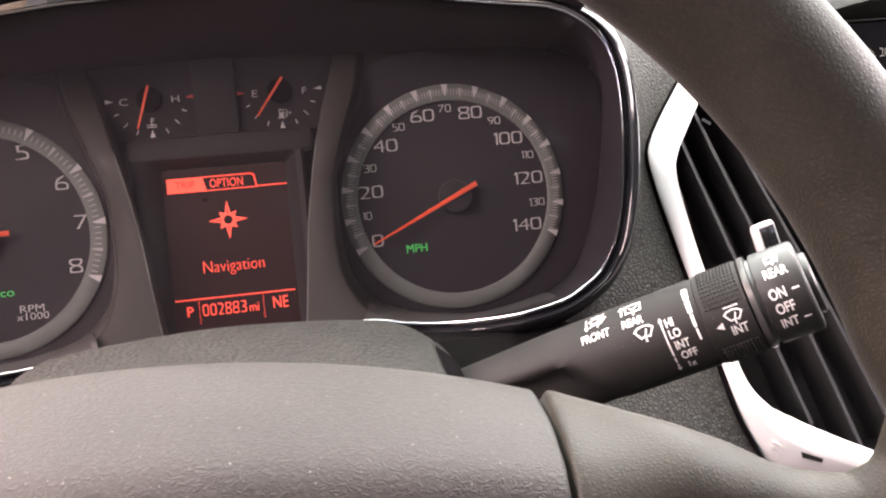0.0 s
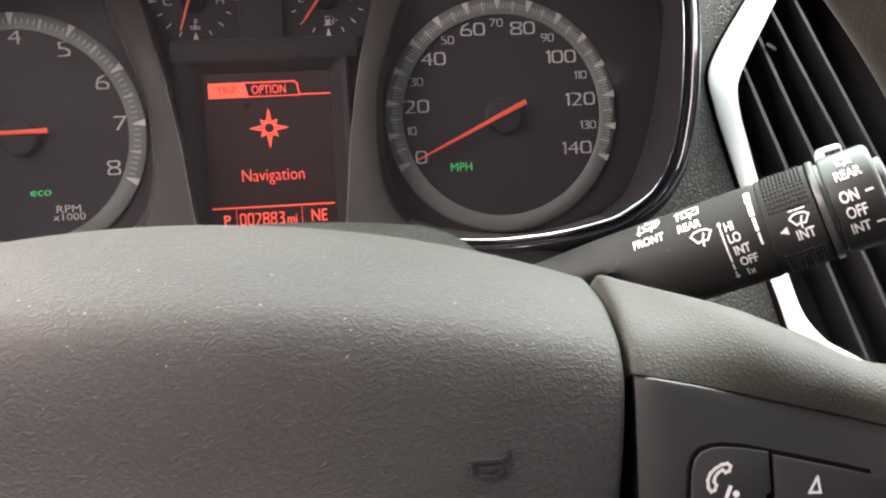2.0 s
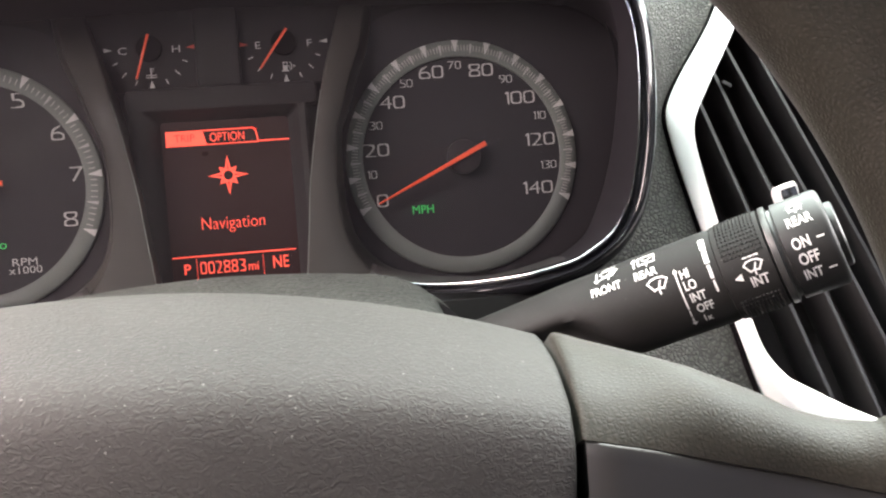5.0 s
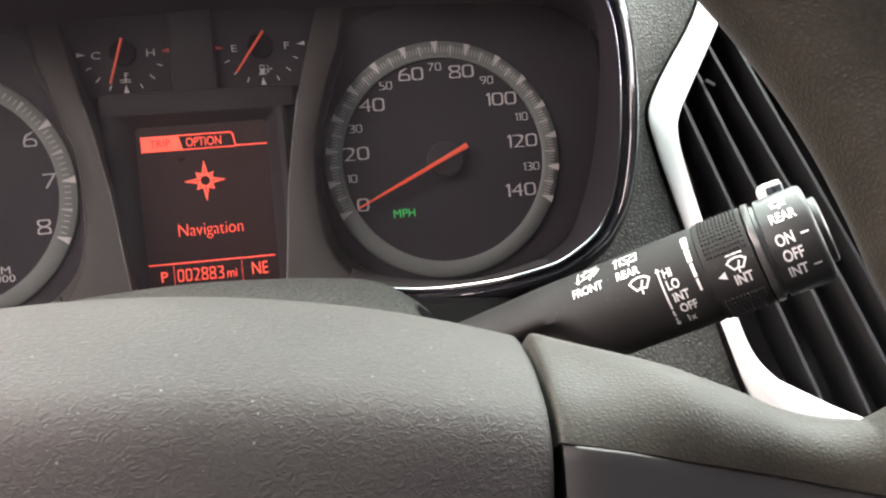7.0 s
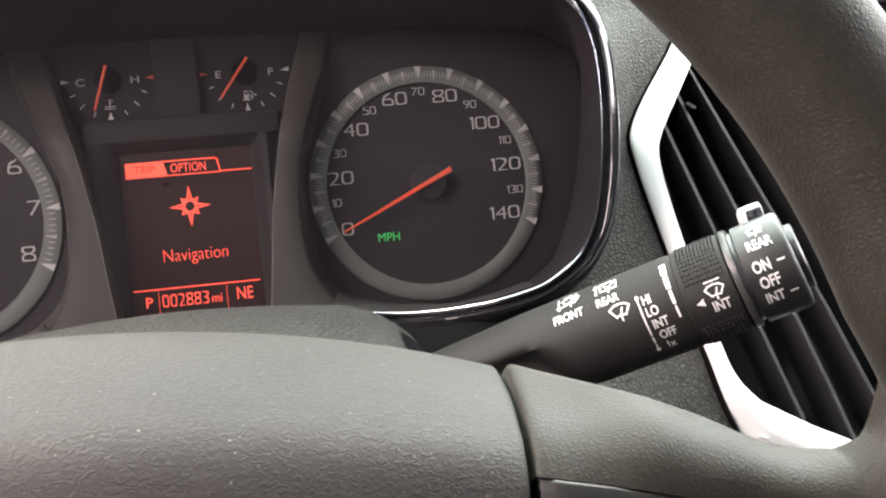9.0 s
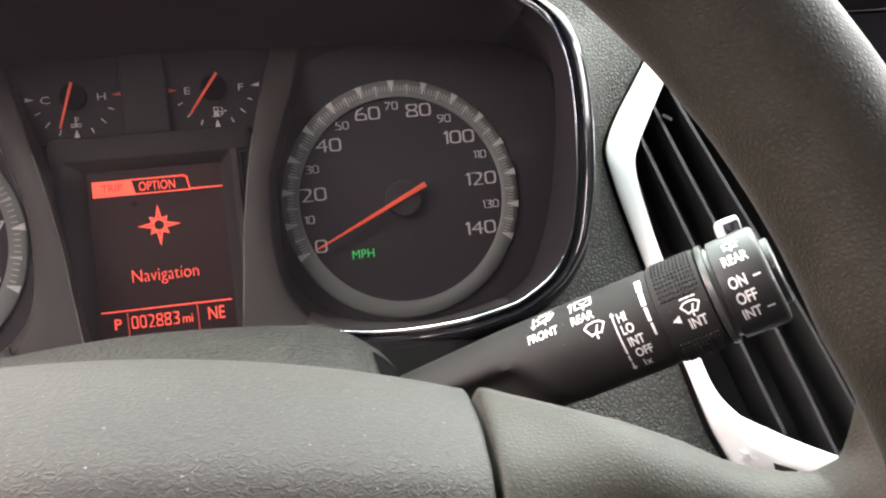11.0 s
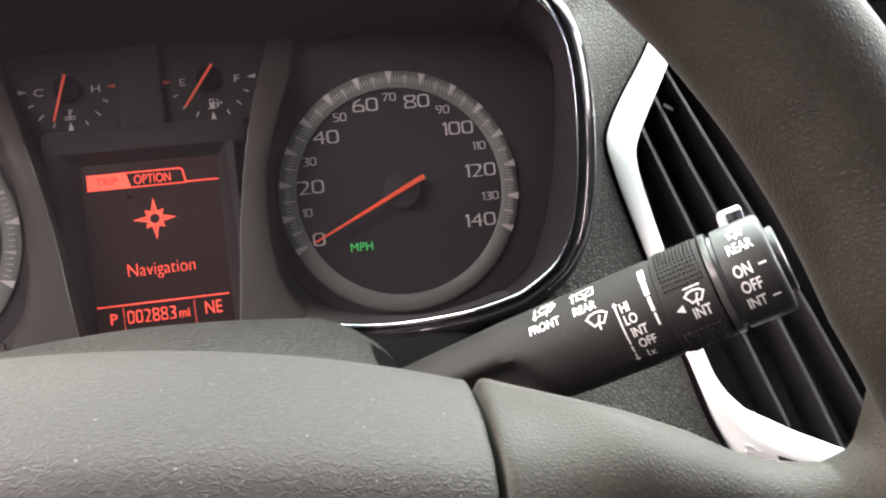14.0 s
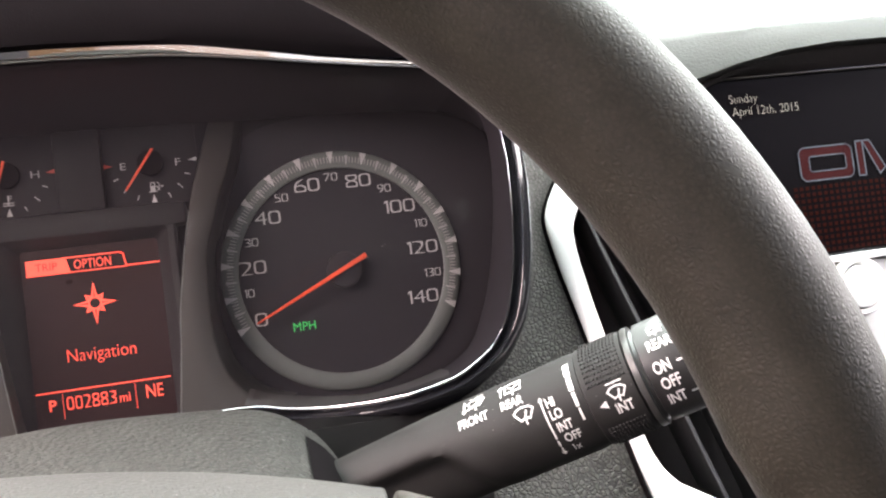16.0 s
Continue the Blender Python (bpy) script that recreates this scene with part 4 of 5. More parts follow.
shapes += stroke([(-0.1498, 0.0489), (-0.1482, 0.0489)], 0.0005) + stroke([(-0.1470, 0.0489), (-0.1454, 0.0489)], 0.0005) + stroke([(-0.1498, 0.0478), (-0.1454, 0.0478)], 0.0005)
part("symbol", flat(shapes, -0.0020), NUMERAL, temp, "thermometer symbol", 0)
fuel = small_gauge("fuel_gauge", -0.0842, 0.0612, "small fuel gauge with orange needle below half", "E", "F", True, (-0.0962, 0.0488), (-0.0824, 0.0675))
shapes = [[(-0.0855, 0.0478), (-0.0832, 0.0478), (-0.0832, 0.0520), (-0.0855, 0.0520)]] + stroke([(-0.0860, 0.0476), (-0.0827, 0.0476)], 0.0005) + stroke([(-0.0829, 0.0500), (-0.0821, 0.0498), (-0.0820, 0.0482), (-0.0813, 0.0484), (-0.0813, 0.0508), (-0.0822, 0.0518)], 0.0004) + [[(-0.0805, 0.0492), (-0.0792, 0.0499), (-0.0805, 0.0506)]]
bm = flat(shapes, -0.0020)
sym = part("symbol", bm, NUMERAL, fuel, "fuel pump symbol", 0)
part("symbol_window", flat([[(-0.0851, 0.0502), (-0.0836, 0.0502), (-0.0836, 0.0515), (-0.0851, 0.0515)]], -0.0023), DIAL, sym, "", 0)

# the red display
disp = part("display", prism(rounded(-0.1490, -0.0820, -0.0570, 0.0280, 0.0015), -0.0010, 0.0010), LCD, cluster, "dark display with lit red writing")
bm = loft([[(x, y, z) for x, z in rounded(x0, x1, z0, z1, r)] for x0, x1, z0, z1, r, y in ((-0.1590, -0.0755, -0.0600, 0.0345, 0.002, 0.0010), (-0.1590, -0.0755, -0.0600, 0.0345, 0.002, -0.0088), (-0.1570, -0.0768, -0.0592, 0.0325, 0.002, -0.0098), (-0.1540, -0.0795, -0.0585, 0.0305, 0.002, -0.0092), (-0.1462, -0.0850, -0.0575, 0.0262, 0.002, -0.0020), (-0.1460, -0.0852, -0.0573, 0.0260, 0.002, -0.0011))], caps=False)
part("display_frame", bm, BLOCK, disp, "dark grey sloping frame")
YL = -0.0016
part("tab", flat([[(-0.1437, 0.0146), (-0.1248, 0.0146), (-0.1262, 0.0205), (-0.1275, 0.0214), (-0.1437, 0.0214)]], YL), LCD_RED, disp, "lit red tab", 0)
part("tab_word", writing("TRIP", 0.0036, on_face(-0.1350, 0.0180, YL - 0.0003), 0.95), LCD_DIM, disp, "dim red letters", 0)
part("tab_outline", flat(stroke([(-0.1270, 0.0212), (-0.1025, 0.0212), (-0.1012, 0.0203), (-0.1002, 0.0147), (-0.0856, 0.0147)], 0.0006) + stroke([(-0.1437, 0.0144), (-0.1002, 0.0144)], 0.0005), YL), LCD_RED, disp, "lit red line", 0)
part("tab_word", writing("OPTION", 0.0042, on_face(-0.1149, 0.0178, YL), 0.74, 0.0), LCD_RED, disp, "lit red letters", 0)
cxs, czs = -0.1158, -0.0010
star = []
for i in range(16):
    a = 90 + 22.5 * i
    r = 0.0098 if i % 4 == 0 else (0.0060 if i % 2 == 0 else 0.0036)
    star.append(polar(cxs, czs, r, a))
inner = [polar(cxs, czs, 0.0023, 90 + 22.5 * i) for i in range(16)]
bm = bmesh.new()
vo, vi = [bm.verts.new((x, YL, z)) for x, z in star], [bm.verts.new((x, YL, z)) for x, z in inner]
for i in range(16):
    bm.faces.new((vo[i], vo[(i + 1) % 16], vi[(i + 1) % 16], vi[i]))
compass = part("compass_star", bm, LCD_RED, disp, "lit red compass star", 0)
slits = [[polar(cxs, czs, 0.0030, a - 7), polar(cxs, czs, 0.0030, a + 7), polar(cxs, czs, 0.0072, a)] for a in (90, 180, 270, 0)]
slits += [[polar(cxs, czs, 0.0032, a - 5), polar(cxs, czs, 0.0032, a + 5), polar(cxs, czs, 0.0046, a)] for a in (45, 135, 225, 315)]
part("star_slits", flat(slits, YL - 0.0003), LCD, compass, "dark slits between the lit outlines", 0)
part("display_word", writing("Navigation", 0.0060, on_face(-0.1153, -0.0236, YL), 0.84, -0.014), LCD_RED, disp, "lit red letters", 0)
part("rule", flat(stroke([(-0.1452, -0.0392), (-0.0868, -0.0392)], 0.0006), YL), LCD_RED, disp, "lit red line", 0)
for x in (-0.1342, -0.1026):
    part("dotted_rule", flat([r for i in range(9) for r in stroke([(x, -0.0405 - 0.0013 * i), (x, -0.0411 - 0.0013 * i)], 0.0003)], YL), LCD_RED, disp, "lit red dots", 0, kind="stuff")
part("display_word", writing("P", 0.0048, on_face(-0.1387, -0.0450, YL), 1.0, 0.012), LCD_RED, disp, "lit red letters", 0)
part("display_word", squared("002883", 0.0058, 0.0029, 0.0008, on_face(-0.1220, -0.0450, YL)), LCD_RED, disp, "lit red digits", 0)
part("display_word", writing("mi", 0.0044, on_face(-0.1075, -0.0456, YL), 0.84, 0.0), LCD_RED, disp, "lit red letters", 0)
part("display_word", writing("NE", 0.0060, on_face(-0.0942, -0.0446, YL), 0.74, 0.0), LCD_RED, disp, "lit red letters", 0)

# the clear cover, its top leaning towards the driver
bm = bmesh.new()
bm.faces.new([bm.verts.new((x, cover_y(z), z)) for x, _, z in ring_of(bz, 0.0, -0.0009)])
cover = part("clear_cover", bm, LENS, cluster, "clear sloping cover", 0)
cover.visible_shadow = False
if cover.data.polygons[0].normal.y > 0:
    cover.data.flip_normals()

# ---- steering column shroud ----
SHROUD_TOP = [(0.0, -0.0466), (0.0134, -0.0469), (0.0345, -0.0480), (0.0560, -0.0500), (0.0668, -0.0517), (0.0760, -0.0553), (0.0828, -0.0600), (0.0885, -0.0648), (0.0930, -0.0710), (0.0955, -0.0765), (0.0972, -0.0900), (0.098, -0.130), (0.07, -0.160), (0.0, -0.165)]
shroud = thing("column_shroud", (XC, -0.13, -0.165), "black sandy-textured steering column shroud behind the wheel", "column cover")
half = smooth_curve(SHROUD_TOP, 4)
ring2 = [(XC + a, b) for a, b in half] + [(XC - a, b) for a, b in half[-2:0:-1]]
mid = Vector((XC, -0.105))


def drop(y):
    """How far the shroud's top has fallen towards the wheel."""
    return float(np.interp(-y, (0.050, 0.056, 0.064, 0.075, 0.085, 0.09, 0.10, 0.12, 0.165, 0.20), (0.0120, 0.0085, 0.0055, 0.0022, 0.0004, 0.0, 0.0010, 0.005, 0.015, 0.026)))


rings = []
for y, s in ((-0.050, 0.90), (-0.0560, 0.97), (-0.0640, 0.995), (-0.0700, 1.0), (-0.0750, 1.0), (-0.0800, 1.0), (-0.0850, 1.0), (-0.090, 1.0), (-0.095, 1.0), (-0.105, 1.0), (-0.120, 1.0), (-0.142, 0.993), (-0.165, 0.985), (-0.185, 0.975), (-0.200, 0.965), (-0.204, 0.94)):
    rings.append([(mid.x + (x - mid.x) * s, y, mid.y + (z - mid.y) * s - (drop(y) if z > -0.10 else 0.0)) for x, z in ring2])
part("cover_shell", loft(rings), SHROUD, shroud)
# A black skin laid on the shell paints the shade inside the stalk opening.
edge = [p for p in half if p[0] > 0.0824 and p[1] > -0.125]
rows = []
for k, (a, b) in enumerate(edge):
    f = k / (len(edge) - 1)
    y0 = -0.107
    rows.append([(XC + (a + 0.0006) * (1 - 0.02 * g), y0 + (-0.203 - y0) * g, b + 0.0006 - drop(y0 + (-0.203 - y0) * g)) for g in (0, 0.12, 0.25, 0.37, 0.5, 0.62, 0.75, 0.87, 1.0)])
part("opening_shade", loft(rows, closed=False), PIT, shroud, "black skin painted as the stalk opening's shade")

# ---- wiper stalk ----
SP, SD = Vector((0.05, -0.1518, -0.0611)), Vector((0.8246, -0.4782, 0.3022)).normalized()
SE1 = Vector((-0.449, -0.8782, -0.1646)).normalized()
SE2 = Vector((-0.3441, 0.0, 0.9389)).normalized()
SR = 0.0164


def around(s, deg, r):
    return SP + SD * s + (SE1 * math.cos(radians(deg)) + SE2 * math.sin(radians(deg))) * r


def barrel(stations, n=48):
    return loft([[around(s, 360 * i / n, r) for i in range(n)] for s, r in stations])


stalk = thing("wiper_stalk", tuple(SP + SD * -0.085), "black wiper control stalk with white printed symbols", "wiper stalk")
rings = []
for s in [-0.100, -0.080, -0.064] + [-0.056 + 0.002 * i for i in range(34)] + [0.0124]:
    r = (SR - 0.0004) if s > 0.0120 else float(np.interp(s, (-0.100, -0.044), (0.0150, SR)))
    ring = []
    for i in range(48):
        c, v = math.cos(2 * math.pi * i / 48), math.sin(2 * math.pi * i / 48)
        # the arm behind the barrel keeps the upper edge alone; the hollow ends in a round slope
        inward, back = (0.50 - v) / 0.40, (-0.0365 + 0.011 * max(0.0, 0.50 - v) - s) / 0.010
        hollow = max(0.0, 1 - math.hypot(1 - min(1.0, max(0.0, inward)), 1 - min(1.0, max(0.0, back))))
        hollow = 0.36 * hollow * hollow * (3 - 2 * hollow)
        ring.append(SP + SD * s + SE1 * (c * r * (1 - hollow if c > 0 else 0.9)) + SE2 * (v * r))
    rings.append(ring)
part("barrel", loft(rings), STALK, stalk, "", 45)
part("grip_ring", barrel(((0.0124, SR - 0.0006), (0.0128, SR + 0.0001), (0.0286, SR + 0.0001), (0.0290, SR - 0.0006))), STALK, stalk, "", 40)
bm = bmesh.new()
for row in range(11):
    s = 0.0148 + 0.00122 * row
    for col in range(60):
        a = 27 + col * 6.0
        if 0 <= (a - 335) < 60 or a > 340:
            continue
        c = [around(s + ds, a + da, SR + dr) for ds, da, dr in ((-0.0004, -1.7, 0), (0.0004, -1.7, 0), (0.0004, 1.7, 0), (-0.0004, 1.7, 0), (-0.0002, -1.0, 0.00060), (0.0002, -1.0, 0.00060), (0.0002, 1.0, 0.00060), (-0.0002, 1.0, 0.00060))]
        v = [bm.verts.new(p) for p in c]
        for f in ((4, 5, 6, 7), (0, 1, 5, 4), (1, 2, 6, 5), (2, 3, 7, 6), (3, 0, 4, 7)):
            bm.faces.new([v[k] for k in f])
part("grip_texture", bm, STALK, stalk, "raised grip dots", 0, kind="stuff")
part("collar", barrel(((0.0292, SR - 0.0012), (0.0294, SR + 0.0003), (0.0298, SR + 0.0005), (0.0315, SR + 0.0004), (0.0318, SR - 0.0010), (0.0330, SR - 0.0014))), COLLAR, stalk, "satin grey collar", 40)
cap = part("end_knob", barrel(((0.0330, SR - 0.0012), (0.0334, SR), (0.0468, SR), (0.0480, SR - 0.0005), (0.0486, SR - 0.0016), (0.0488, SR - 0.004))), KNOB_END, stalk, "", 40)
part("washer_button", barrel(((0.0484, 0.0110), (0.0506, 0.0110), (0.0512, 0.0102))), SMOOTH, cap, "black end button", 40)


def on_stalk(s0, a0, lift=0.00025):
    return lambda u, v: around(s0 + u, a0 + math.degrees(v / SR), SR + lift)


def stalk_shapes(name, polys, s0, a0, parent, label):
    bm = bmesh.new()
    put = on_stalk(s0, a0)
    for pts in polys:
        if len(pts) == 4:
            a, b, c, d = (Vector(p) for p in pts)
            cuts = max(1, round(max((d - a).length, (c - b).length, (b - a).length) / 0.0008))
            along = (d - a).length > (b - a).length
            if not along:
                a, b, c, d = b, c, d, a
            rail = [[put(*(a + (d - a) * k / cuts)) for k in range(cuts + 1)], [put(*(b + (c - b) * k / cuts)) for k in range(cuts + 1)]]
            loft(rail, closed=False, into=bm)
        else:
            bm.faces.new([bm.verts.new(put(u, v)) for u, v in pts])
    part(name, bm, PRINT, parent, label, 0, kind="stuff")


for text, s, a, h, owner in (("FRONT", -0.0250, 45.5, 0.0031, stalk), ("REAR", -0.0106, 46.5, 0.0031, stalk), ("HI", 0.0016, 29.0, 0.0030, stalk), ("LO", 0.0022, 14.8, 0.0030, stalk), ("INT", 0.0033, -0.2, 0.0030, stalk), ("OFF", 0.0040, -14.6, 0.0030, stalk), ("1x", 0.0034, -30.0, 0.0028, stalk), ("INT", 0.0232, -6.3, 0.0033, stalk), ("REAR", 0.0405, 42.5, 0.0034, cap), ("ON", 0.0385, 17.3, 0.0036, cap), ("OFF", 0.0392, -0.8, 0.0036, cap), ("INT", 0.0388, -19.8, 0.0036, cap)):
    part("printed_word", writing(text, h, on_stalk(s, a), 0.70 if owner is cap else 0.76, 0.020), PRINT, owner, "", 0)


def wiper_icon(k, closed, spray):
    fan = [(-0.0030, 0.0012), (-0.0018, 0.0021), (0.0, 0.0024), (0.0018, 0.0021), (0.0030, 0.0012), (0.0014, -0.0012), (0.0, -0.0008), (-0.0014, -0.0012)]
    out = stroke([(x * k, y * k) for x, y in fan], 0.00055, True) + stroke([(0.0, -0.0024 * k), (0.0, -0.0008 * k), (0.0008 * k, 0.0010 * k)], 0.00055)
    if spray:
        out += [r for i in (-1, 0, 1) for r in stroke([(i * 0.0018 * k - 0.0005, 0.0036 * k), (i * 0.0018 * k + 0.0005, 0.0036 * k)], 0.0005)]
    if closed:
        out += stroke([(-0.0026 * k, -0.0016 * k), (-0.0026 * k, 0.0026 * k), (0.0026 * k, 0.0026 * k), (0.0026 * k, -0.0016 * k)], 0.0004)
    return out


stalk_shapes("printed_symbol", wiper_icon(1.05, False, True) + stroke([(-0.0030, -0.0016), (0.0030, 0.0016)], 0.0005) + stroke([(-0.0044, 0.0030), (-0.0044, -0.0022)], 0.0006) + [[(-0.0054, -0.0012), (-0.0034, -0.0012), (-0.0044, -0.0030)]], -0.0234, 67.0, stalk, "white windshield washer symbol")
stalk_shapes("printed_symbol", stroke([(-0.0026, -0.0016), (0.0030, -0.0016), (0.0030, 0.0024), (-0.0026, 0.0024)], 0.0006, True) + stroke([(-0.0012, 0.0006), (0.0002, -0.0004), (0.0018, 0.0008)], 0.0005) + stroke([(0.0002, -0.0004), (0.0002, -0.0030)], 0.0005) + stroke([(-0.0042, 0.0026), (-0.0042, -0.0020)], 0.0006) + stroke([(-0.0050, 0.0014), (-0.0042, 0.0026), (-0.0034, 0.0018)], 0.0005), -0.0098, 67.0, stalk, "white rear washer symbol")
stalk_shapes("printed_symbol", wiper_icon(1.15, False, False), -0.0076, 26.5, stalk, "white windshield wiper symbol")
stalk_shapes("printed_symbol", wiper_icon(1.0, False, True), 0.0228, 9.5, stalk, "white intermittent wiper symbol")
stalk_shapes("printed_symbol", wiper_icon(0.75, True, False), 0.0405, 60.0, cap, "white rear wiper symbol")
mm = lambda d: SR * radians(d)
stalk_shapes("printed_arrow", stroke([(0, mm(34)), (0, mm(-11))], 0.00055) + stroke([(-0.0001, mm(-15)), (-0.0001, mm(-21))], 0.0005) + stroke([(-0.0002, mm(-25)), (-0.0002, mm(-33))], 0.0005) + [[(-0.0009, mm(33)), (0.0009, mm(33)), (0, mm(38))], [(-0.0012, mm(-31)), (0.0008, mm(-31)), (-0.0002, mm(-36))]], -0.0012, 0, stalk, "white up and down arrow")
stalk_shapes("printed_bar", [[(-w, mm(a1)), (w * 0.8, mm(a1)), (w * 0.8, mm(a0)), (-w, mm(a0))] for a0, a1, w in ((49, 66, 0.0011), (31, 47, 0.0009), (13, 29, 0.0006), (-3, 11, 0.0004))], 0.0098, 0, stalk, "white tapering interval bar")
stalk_shapes("printed_arrow", [[(-0.0014, 0), (0.0012, 0.0013), (0.0012, -0.0013)]], 0.0172, 2.5, stalk, "white pointer")
for a in (17.0, -20.0):
    stalk_shapes("printed_bar", stroke([(-0.0009, 0), (0.0009, 0)], 0.0006), 0.0446, a, cap, "white index dash")

# ---- steering wheel ----
wheel = thing("steering_wheel", (0, 0, 0), "black leather steering wheel with a grained airbag pad", "steering wheel")
wheel.matrix_basis = Matrix.Translation((XC, -0.277, -0.088)) @ Matrix.Rotation(radians(-8.5), 4, "X") @ Matrix.Rotation(radians(4), 4, "Y")
bpy.context.view_layer.update()
RR, RT = 0.1825, 0.0178


def rim():
    rings = []
    n, m = 160, 28
    for i in range(n):
        a = 2 * math.pi * i / n
        ring = []
        # the inner half is slimmer beside the spokes
        up = math.degrees(math.asin(math.sin(a)))
        slim = 0.40 * max(0.0, min(1.0, (16 - up) / 11, (up + 30) / 12))
        for j in range(m):
            b = 2 * math.pi * j / m
            r = RR + RT * math.cos(b) * (1 - slim if math.cos(b) < 0 else 1)
            ring.append((r * math.cos(a), RT * 1.04 * math.sin(b) * (1 - 0.3 * slim), r * math.sin(a)))
        rings.append(ring)
    rings.append(rings[0])
    bm = loft(rings, caps=False)
    bmesh.ops.remove_doubles(bm, verts=bm.verts, dist=1e-6)
    return bm


part("rim", rim(), LEATHER, wheel, "black grained leather rim", 60, True)

PAD_PROFILE = [(-0.105, 0.050), (-0.102, 0.030), (-0.092, 0.018), (-0.070, 0.0105), (-0.045, 0.0085), (-0.02, 0.0076), (0.0, 0.0074), (0.012, 0.0076), (0.020, 0.0086), (0.0255, 0.0106), (0.0300, 0.0140), (0.0345, 0.0195), (0.0395, 0.0272), (0.0440, 0.0360), (0.0485, 0.0465), (0.0515, 0.0555), (0.0526, 0.0625), (0.0515, 0.0690), (0.044, 0.074), (0.020, 0.076)]
PAD_EDGE = [(-0.105, 0.055), (-0.09, 0.070), (-0.06, 0.0805), (-0.0188, 0.0864), (0.003, 0.0888), (0.0151, 0.0896), (0.0274, 0.0903), (0.036, 0.0914), (0.0440, 0.0930), (0.053, 0.0942)]


def pad_point(f, z, y):
    """On the airbag pad: f from -1 to 1 across, at a height of the middle profile."""
    w = curve_at(PAD_EDGE, z)
    x = f * w
    fall = 1.35 * x * x * max(0.0, min(1.0, (z + 0.03) / 0.08))
    return x, y + 1.5 * x * x, z - fall


def pad():
    prof = smooth_curve(PAD_PROFILE, 4)
    rows = []
    fs = [-1 + i / 24 for i in range(49)]
    for z, y in prof:
        row = []
        for f in fs:
            row.append(pad_point(f, z, y))
        w = row[-1]
        right = [(w[0] + 0.0012, w[1] + 0.0006, w[2] - 0.0002), (w[0] + 0.0019, w[1] + 0.0020, w[2] - 0.0004), (w[0] + 0.0020, w[1] + 0.016, w[2] - 0.0016)]
        w = row[0]
        left = [(w[0] - 0.0020, w[1] + 0.016, w[2] - 0.0016), (w[0] - 0.0019, w[1] + 0.0020, w[2] - 0.0004), (w[0] - 0.0012, w[1] + 0.0006, w[2] - 0.0002)]
        rows.append(left + row + right)
    return loft(rows, closed=False)


airbag = part("airbag_pad", pad(), PAD, wheel, "black grained airbag pad", 60, True)


def pad_y(x, z):
    """The pad's front at a place of its lower face."""
    prof = [(b, a) for b, a in PAD_PROFILE[:16]]
    return float(np.interp(z + 1.35 * x * x * max(0.0, min(1.0, (z + 0.03) / 0.08)), [p[0] for p in prof], [p[1] for p in prof])) + 1.5 * x * x


# moulded horn sign
hx, hz = 0.0595, -0.0034
bm = bmesh.new()
for pts, lift in ((stroke([(hx - 0.0040, hz + 0.0011), (hx + 0.0024, hz + 0.0012), (hx + 0.0038, hz + 0.0017), (hx + 0.0042, hz + 0.0030)], 0.0006), 0.0006),
                  (stroke([(hx - 0.0036, hz + 0.0004), (hx - 0.0034, hz - 0.0014), (hx - 0.0024, hz - 0.0020), (hx + 0.0016, hz - 0.0020), (hx + 0.0026, hz - 0.0012), (hx + 0.0030, hz + 0.0004)], 0.0006), 0.0006),
                  (stroke([(hx - 0.0014, hz - 0.0006), (hx + 0.0010, hz - 0.0006)], 0.0008), 0.0005), (stroke([(hx + 0.0030, hz + 0.0002), (hx + 0.0046, hz - 0.0010)], 0.0008), 0.0005)):
    for quad in pts:
        top = [bm.verts.new((x, pad_y(x, z) - lift, z)) for x, z in quad]
        low = [bm.verts.new((hx + (x - hx) * 1.03, pad_y(x, z) + 0.0004, z + (z - hz) * 0.05)) for x, z in quad]
        bm.faces.new(top)
        for k in range(4):
            bm.faces.new((top[k], top[(k + 1) % 4], low[(k + 1) % 4], low[k]))
part("horn_sign", bm, SMOOTH, airbag, "moulded horn sign", 30, True)

# the emblem: three bright framed blocks
for o in ([(-0.0290, -0.0143), (-0.0104, -0.0143), (-0.0104, -0.0420), (-0.0290, -0.0420), (-0.0306, -0.0400), (-0.0306, -0.0161)],
          [(-0.0092, -0.0143), (-0.0004, -0.0143), (0.0026, -0.0215), (0.0056, -0.0143), (0.0148, -0.0143), (0.0148, -0.0420), (-0.0092, -0.0420)],
          [(0.0180, -0.0143), (0.0358, -0.0143), (0.0348, -0.0220), (0.0348, -0.0400), (0.0335, -0.0420), (0.0180, -0.0420), (0.0163, -0.0400), (0.0163, -0.0161)]):
    y = 0.0046
    em = part("emblem_frame", prism(o, y, y + 0.006, 0.0006), CHROME, airbag, "bright chrome emblem frame", 40, True)
    cx, cz = sum(p[0] for p in o) / len(o), -0.0282
    part("emblem_fill", prism([(cx + (x - cx) * 0.88, cz + (z - cz) * 0.915) for x, z in o], y - 0.0003, y + 0.002, 0.0001), EMBLEM_RED, em, "red emblem filling", 40, True)
    # An enlarged dark plate draws the shadow round the emblem frame.
    part("emblem_shadow_gap", prism([(cx + (x - cx) * 1.10, cz + (z - cz) * 1.07) for x, z in o], y + 0.0026, y + 0.006), CAVITY, em, "dark plate drawing the shadow gap", 40, True)

